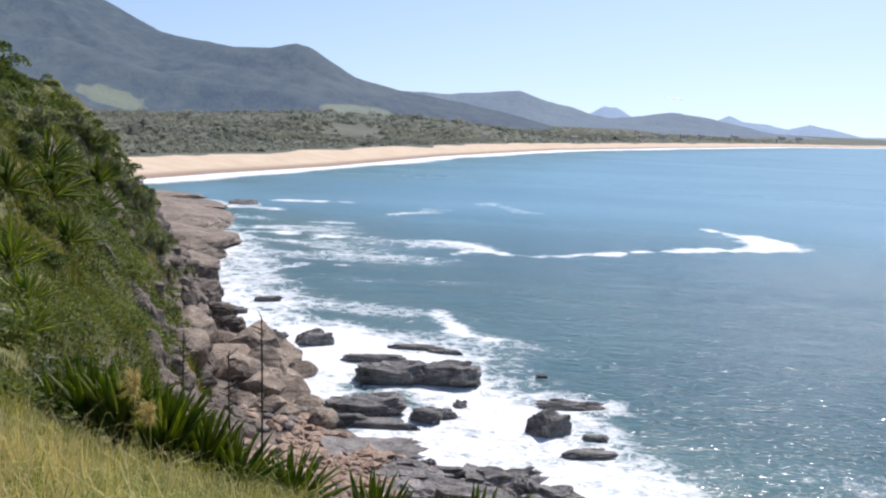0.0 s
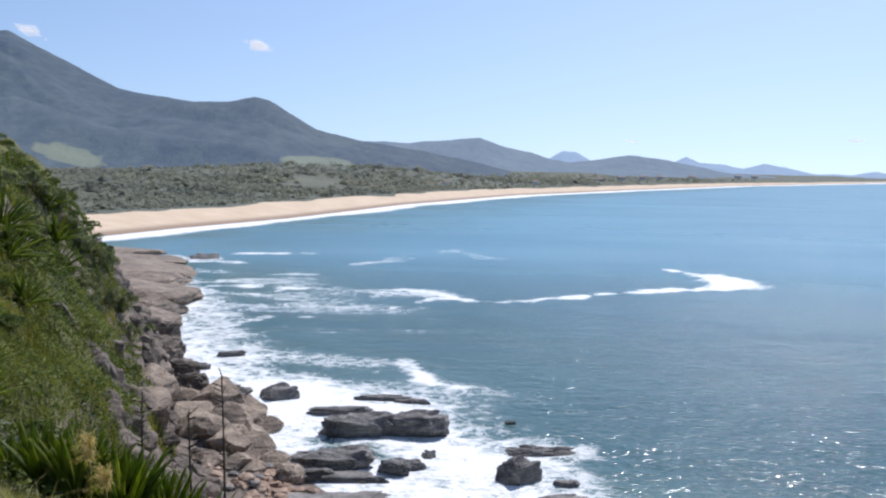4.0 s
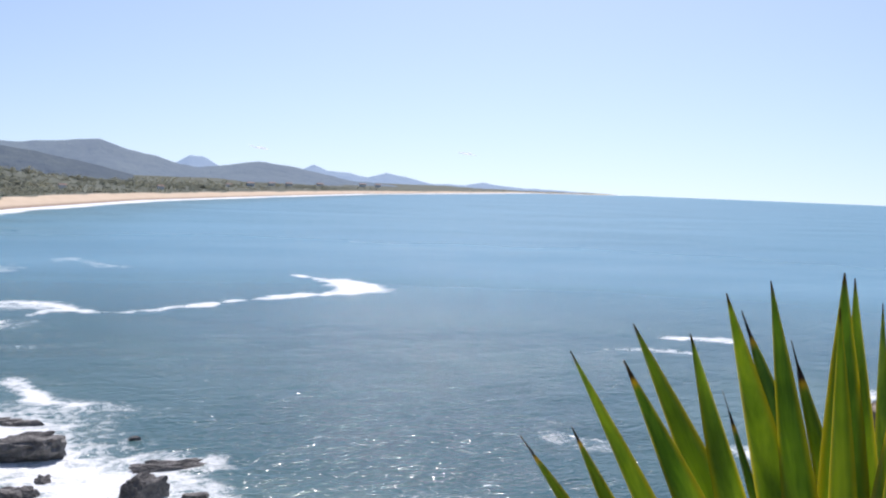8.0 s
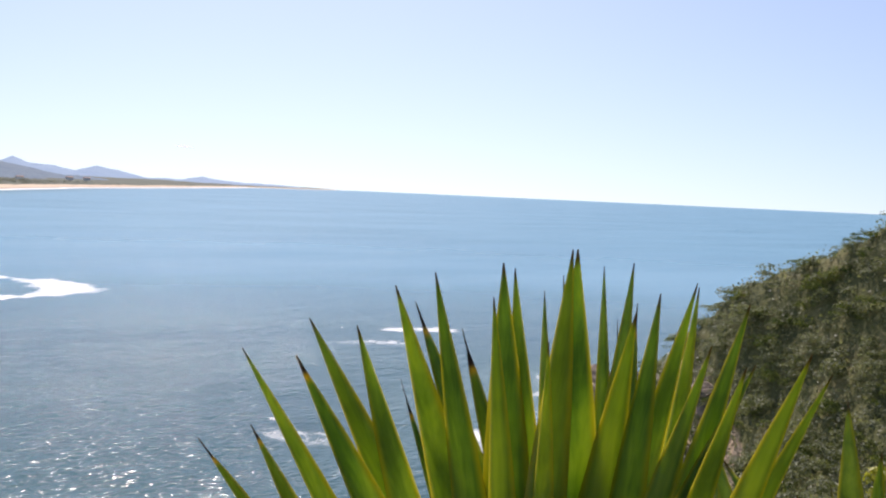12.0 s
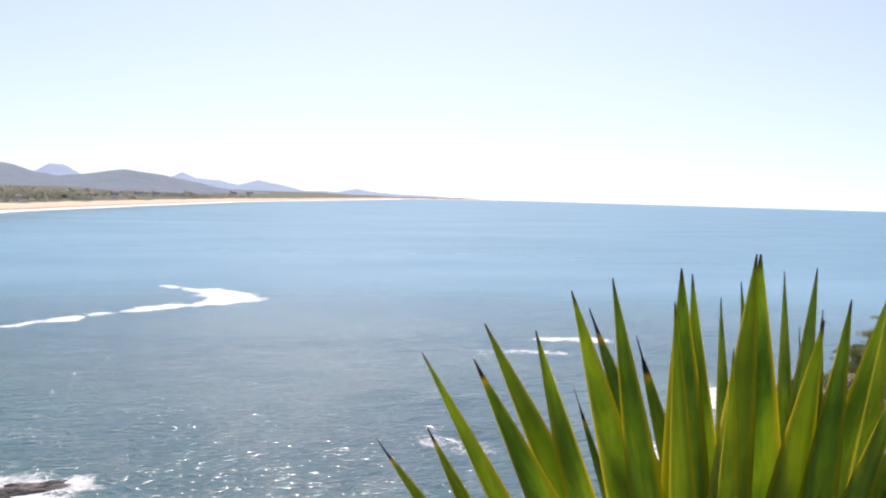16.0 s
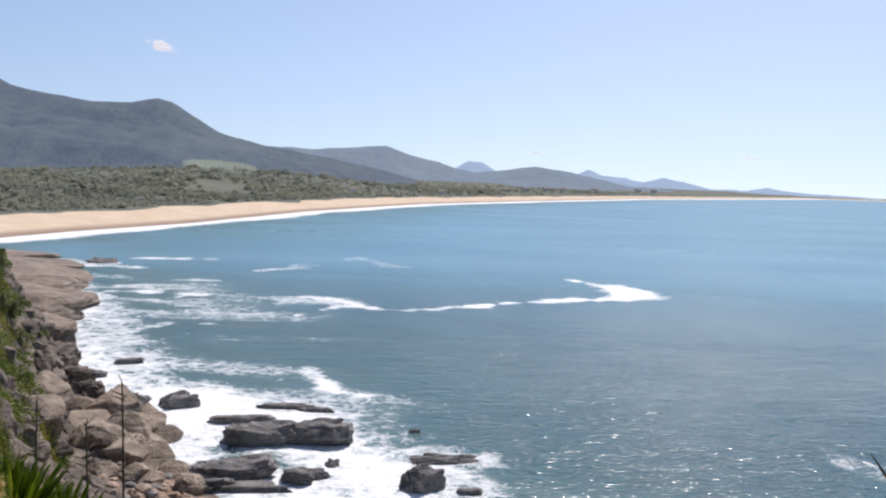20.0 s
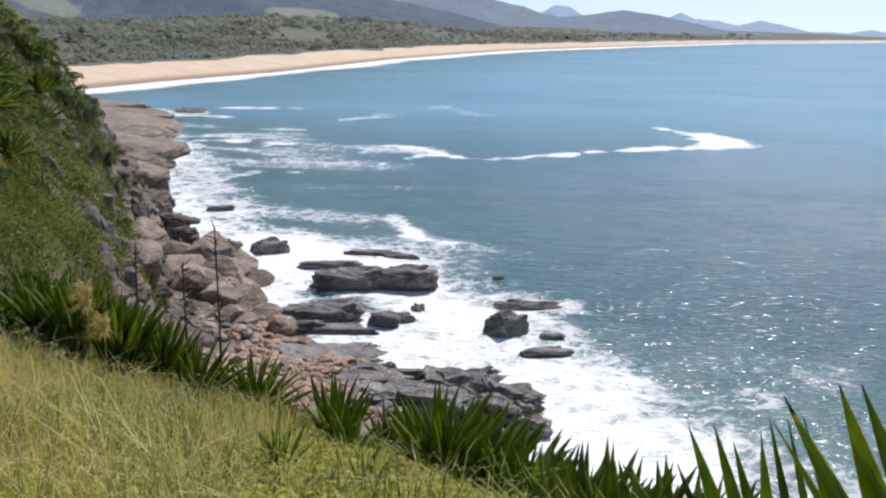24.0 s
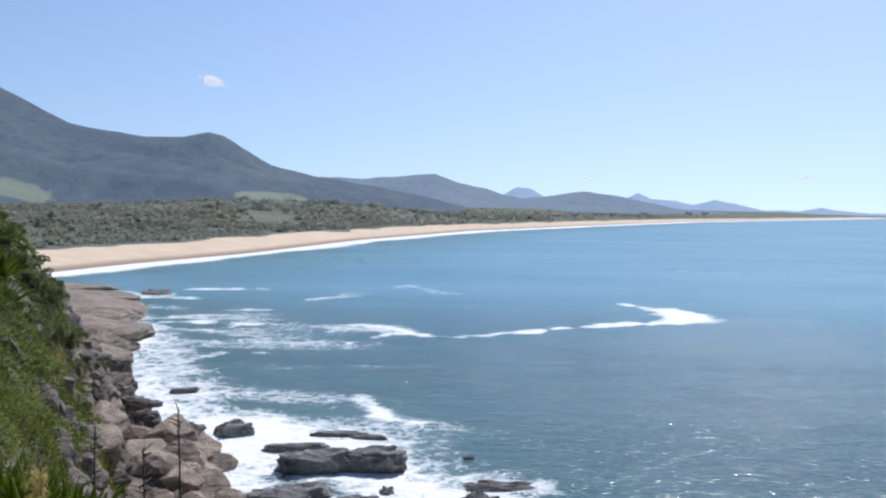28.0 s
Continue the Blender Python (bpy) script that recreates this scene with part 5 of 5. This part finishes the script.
spots = scatter(5000, 84, -6, 1.0, 2.2, 9, lambda x, y: fbm(x, y, 1.3, 3, 85) > 0.0)
blades("straw_blades", GRASS, spots, 0.35, 0.85, 0.005, "dry arching straw blades", 86, 1.5)
spots = scatter(8000, 71, -7, -1.2, 3.5, 14, lambda x, y: fbm(x, y, 1.6, 3, 50) > 0.2)
blades("seeding_grass", PLUME, spots, 0.5, 1.15, 0.0055, "tall straw-coloured seeding grass stems", 72, 0.45)
spots = scatter(26000, 76, -3, 7, 4, 20, lambda x, y: fbm(x, y, 1.1, 3, 77) > 0.05)
blades("slope_grass", GRASS, spots, 0.2, 0.6, 0.006, "straw and green grass growing through creeping plants", 78, 0.8)
spots = scatter(62000, 53, -24, 0, 16, 52, lambda x, y: (inland(x, y) > 8) & (x < -0.3 * y + 6) & (fbm(x, y, 3, 3, 43) > -0.25))
blades("hillside_grass", HILL_GRASS, spots, 0.25, 0.8, 0.016, "long green grass on the steep hillside", 54)
spots = scatter(42000, 55, -32, -10, 38, 75, lambda x, y: (inland(x, y) > 6) & (fbm(x, y, 4, 3, 44) > -0.1))
blades("cliff_grass", HILL_GRASS, spots, 0.3, 0.9, 0.03, "tufts of grass hanging on the cliff", 56)
spots = scatter(15000, 57, 4, 26, -2, 22, lambda x, y: (fbm(x, y, 3, 3, 45) > -0.45) & (inland(x, y) > 5))
blades("bank_grass", GRASS, spots, 0.2, 0.7, 0.014, "yellow-green grass on the bank above the cove", 58)
spots = scatter(900, 59, 2.4, 3.6, 0.6, 1.8, lambda x, y: np.hypot(x - 3.05, y - 1.2) < 0.4)
blades("grass_tussock", GRASS, spots, 1.5, 2.6, 0.007, "tall dry tussock with arching straw blades", 60, 0.9)


def creeper(name, mat, spots, size, lift, label, seed):
    rng = np.random.default_rng(seed)
    n = len(spots)
    c = np.c_[spots, headland(spots[:, 0], spots[:, 1]) + rng.uniform(0.02, lift, n)]
    up = rng.normal(size=(n, 3)) * 0.55 + (0, 0, 1)
    up /= np.linalg.norm(up, axis=1, keepdims=True)
    a = np.cross(up, rng.normal(size=(n, 3)))
    a /= np.linalg.norm(a, axis=1, keepdims=True)
    b = np.cross(up, a)
    s = rng.uniform(0.6, 1.4, (n, 1)) * size
    verts = np.stack([c - a * s, c + b * s * 0.6, c + a * s, c - b * s * 0.6], 1).reshape(-1, 3)
    return tagged(mesh_object(name, verts, np.arange(n * 4).reshape(-1, 4), mat), label, "ground cover", kind="stuff")


CREEPER = leaf_material("creeping plant leaves", [(0.2, (0.15, 0.17, 0.025)), (0.55, (0.33, 0.33, 0.045)), (0.9, (0.54, 0.48, 0.10))], 0.4, 0.75, 1.0)
spots = scatter(100000, 61, -7, 7, 4, 21, lambda x, y: (x > -3.0 - (y - 6) * 0.12 + fbm(x, y, 2.5, 2, 46) * 1.5) & (fbm(x, y, 1.0, 3, 47) > -0.75))
creeper("creeping_plants", CREEPER, spots, 0.036, 0.26, "low bright green creeping plants covering the slope", 62)
spots = scatter(230000, 63, -40, -6, 20, 92, lambda x, y: (inland(x, y) > 6) & (fbm(x, y, 5, 3, 48) > -0.2) & (np.abs(np.degrees(np.arctan2(-x, y)) - 23) < 11))
creeper("hillside_plants", LEAF_BUSH, spots, 0.075, 0.55, "mixed low green plants on the steep hillside", 64)
spots = scatter(95000, 65, 14, 60, 0, 52, lambda x, y: (inland(x, y) > 3) & (np.abs(np.degrees(np.arctan2(-x, y)) + 63) < 13))
creeper("hill_plants", LEAF_DARK, spots, 0.085, 0.6, "mixed grey-green undergrowth on the hill", 66)

spots = scatter(16000, 67, 8, 15, 0, 7, lambda x, y: np.hypot(x - 11.5, y - 3.4) < 3.3)
creeper("bank_plants", LEAF_SUNNY, spots, 0.05, 0.35, "bright yellow-green plants covering a sunny bank", 68)

spots = scatter(130000, 73, -30, -9, 36, 78, lambda x, y: (inland(x, y) > 5.5) & (inland(x, y) < 13) & (fbm(x, y, 3, 3, 74) > -0.45 + 0.5 * (inland(x, y) < 7.5)))
creeper("cliff_plants", LEAF_BUSH, spots, 0.07, 0.75, "hanging green plants on the steep cliff", 75)

# ---- woods behind the beach ----
rng = np.random.default_rng(70)
count = 34000
bears, ranges = np.radians(rng.uniform(-24, 40, count)), 205 * np.exp(rng.uniform(0, 2.2, count))
tx, ty = -np.sin(bears) * ranges, np.cos(bears) * ranges
tv = inland_far(tx, ty)
ok = (tv > 24) & (tv < 950) & (fbm(tx * 0.7, ty, 32, 4, 71) > -0.45 - 0.4 * (tv < 60))
tx, ty, tr = tx[ok], ty[ok], ranges[ok]
tz = shore_height(tx, ty)
tall = rng.uniform(0.8, 2.4, len(tx)) * (1 + 0.7 * (fbm(tx, ty, 60, 2, 72) > 0.35)) * np.where(rng.uniform(size=len(tx)) < 0.02, 1.9, 1.0) * (0.6 + 0.4 * smooth(inland_far(tx, ty), 25, 80))
k = 13
n = rng.normal(size=(len(tx), k, 3))
n /= np.linalg.norm(n, axis=2, keepdims=True)
n[..., 2] = np.abs(n[..., 2])
c = np.stack([tx, ty, tz], 1)[:, None] + n * rng.uniform(0.5, 1.0, (len(tx), k, 1)) * tall[:, None, None] * (0.85, 0.85, 1.0)
n = n * 0.6 + (0, 0, 0.55)
a = rng.normal(size=c.shape)
a = np.cross(a, n)
a /= np.linalg.norm(a, axis=2, keepdims=True)
b = np.cross(n, a)
s = tall[:, None, None] * rng.uniform(0.22, 0.42, (len(tx), k, 1))
verts = np.stack([c - a * s, c - b * s * 0.8, c + a * s, c + b * s * 0.8], 2).reshape(-1, 3)
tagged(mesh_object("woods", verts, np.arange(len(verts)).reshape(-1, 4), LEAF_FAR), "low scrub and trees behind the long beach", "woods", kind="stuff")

# ---- far houses, clouds ----
WALL = Nodes("white house wall", 0.8)
_n = WALL.noise(0.6, 3)
WALL = WALL.done(WALL.ramp(_n, [(0.3, (0.7, 0.69, 0.66)), (0.7, (0.8, 0.79, 0.77))]))
TILE = Nodes("clay roof", 0.85)
_n = TILE.noise(0.8, 3)
TILE = TILE.done(TILE.ramp(_n, [(0.3, (0.3, 0.2, 0.15)), (0.7, (0.42, 0.3, 0.24))]))


def house(b, r, w, h):
    b = radians(b)
    x, y = -math.sin(b) * r, math.cos(b) * r
    thing = tagged(new("house"), "small white far-off house among trees by the beach", "house", "houses along the bay")
    thing.matrix_basis = pose(x, y, float(shore_height(np.array([x]), np.array([y]))[0]), 0, 0, math.degrees(b) + 15)
    bm = bmesh.new()
    bmesh.ops.create_cube(bm, size=1)
    for v in bm.verts:
        v.co = (v.co.x * w, v.co.y * w * 0.7, (v.co.z + 0.5) * h)
    part("wall", bm, WALL, thing, smooth=False)
    bm = bmesh.new()
    bmesh.ops.create_cube(bm, size=1)
    for v in bm.verts:
        v.co = (v.co.x * w * 1.1, v.co.y * w * 0.8 * (0.1 if v.co.z > 0 else 1), h + 0.02 + (v.co.z + 0.5) * h * 0.45)
    part("roof", bm, TILE, thing, smooth=False)


for b, r, w, h in ((-11.2, 1080, 10, 4.5), (-12.4, 1250, 14, 6), (-13.6, 1400, 14, 6), (-16.4, 1750, 18, 7), (-18.9, 2050, 20, 8), (-7.4, 800, 8, 4), (-2.2, 640, 7, 4), (-19.8, 2150, 20, 8), (-14.6, 1500, 14, 6)):
    house(b, r, w * 0.62, h * 0.62)

CLOUD = Nodes("cloud", 1.0)
# the clouds' sunlit white is put in as emission over a dark base
CLOUD.shader.inputs["Emission Color"].default_value = (0.9, 0.93, 1.0, 1)
CLOUD.shader.inputs["Emission Strength"].default_value = 0.72
CLOUD.shader.inputs["Alpha"].default_value = 0.3
CLOUD = CLOUD.done((0.25, 0.25, 0.25))


def cloud(b, el, wide, seed, flat=0.8):
    r = random.Random(seed)
    d = 4300
    at = Vector((-math.sin(radians(b)) * d, math.cos(radians(b)) * d, 16 + math.tan(radians(el)) * d))
    bm = bmesh.new()
    for i in range(16):
        f = max(-1, min(1, r.gauss(-0.1, 0.42)))
        m = Matrix.Translation((f * wide * 0.5, r.uniform(-0.15, 0.15) * wide, (-f * 0.2 + r.uniform(-0.12, 0.1)) * wide * flat)) @ Matrix.Diagonal((1.5, 1, 0.85 * flat, 1))
        bmesh.ops.create_icosphere(bm, subdivisions=2, radius=wide * r.uniform(0.05, 0.15) * (1.15 - abs(f)), matrix=m)
    for v in bm.verts:
        v.co += noise.noise_vector(v.co * (9 / wide)) * wide * 0.02
    ob = part("backdrop_cloud", bm, CLOUD)
    ob.matrix_basis = Matrix.Translation(at) @ pose(0, 0, 0, 0, 0, b)
    tagged(ob, "small white fair-weather cloud", kind="structure")


cloud(8.9, 6.85, 150, 1)
cloud(21.0, 6.9, 130, 2)
cloud(-12.9, 1.75, 100, 3, 0.3)
cloud(-25.0, 1.9, 100, 4, 0.3)
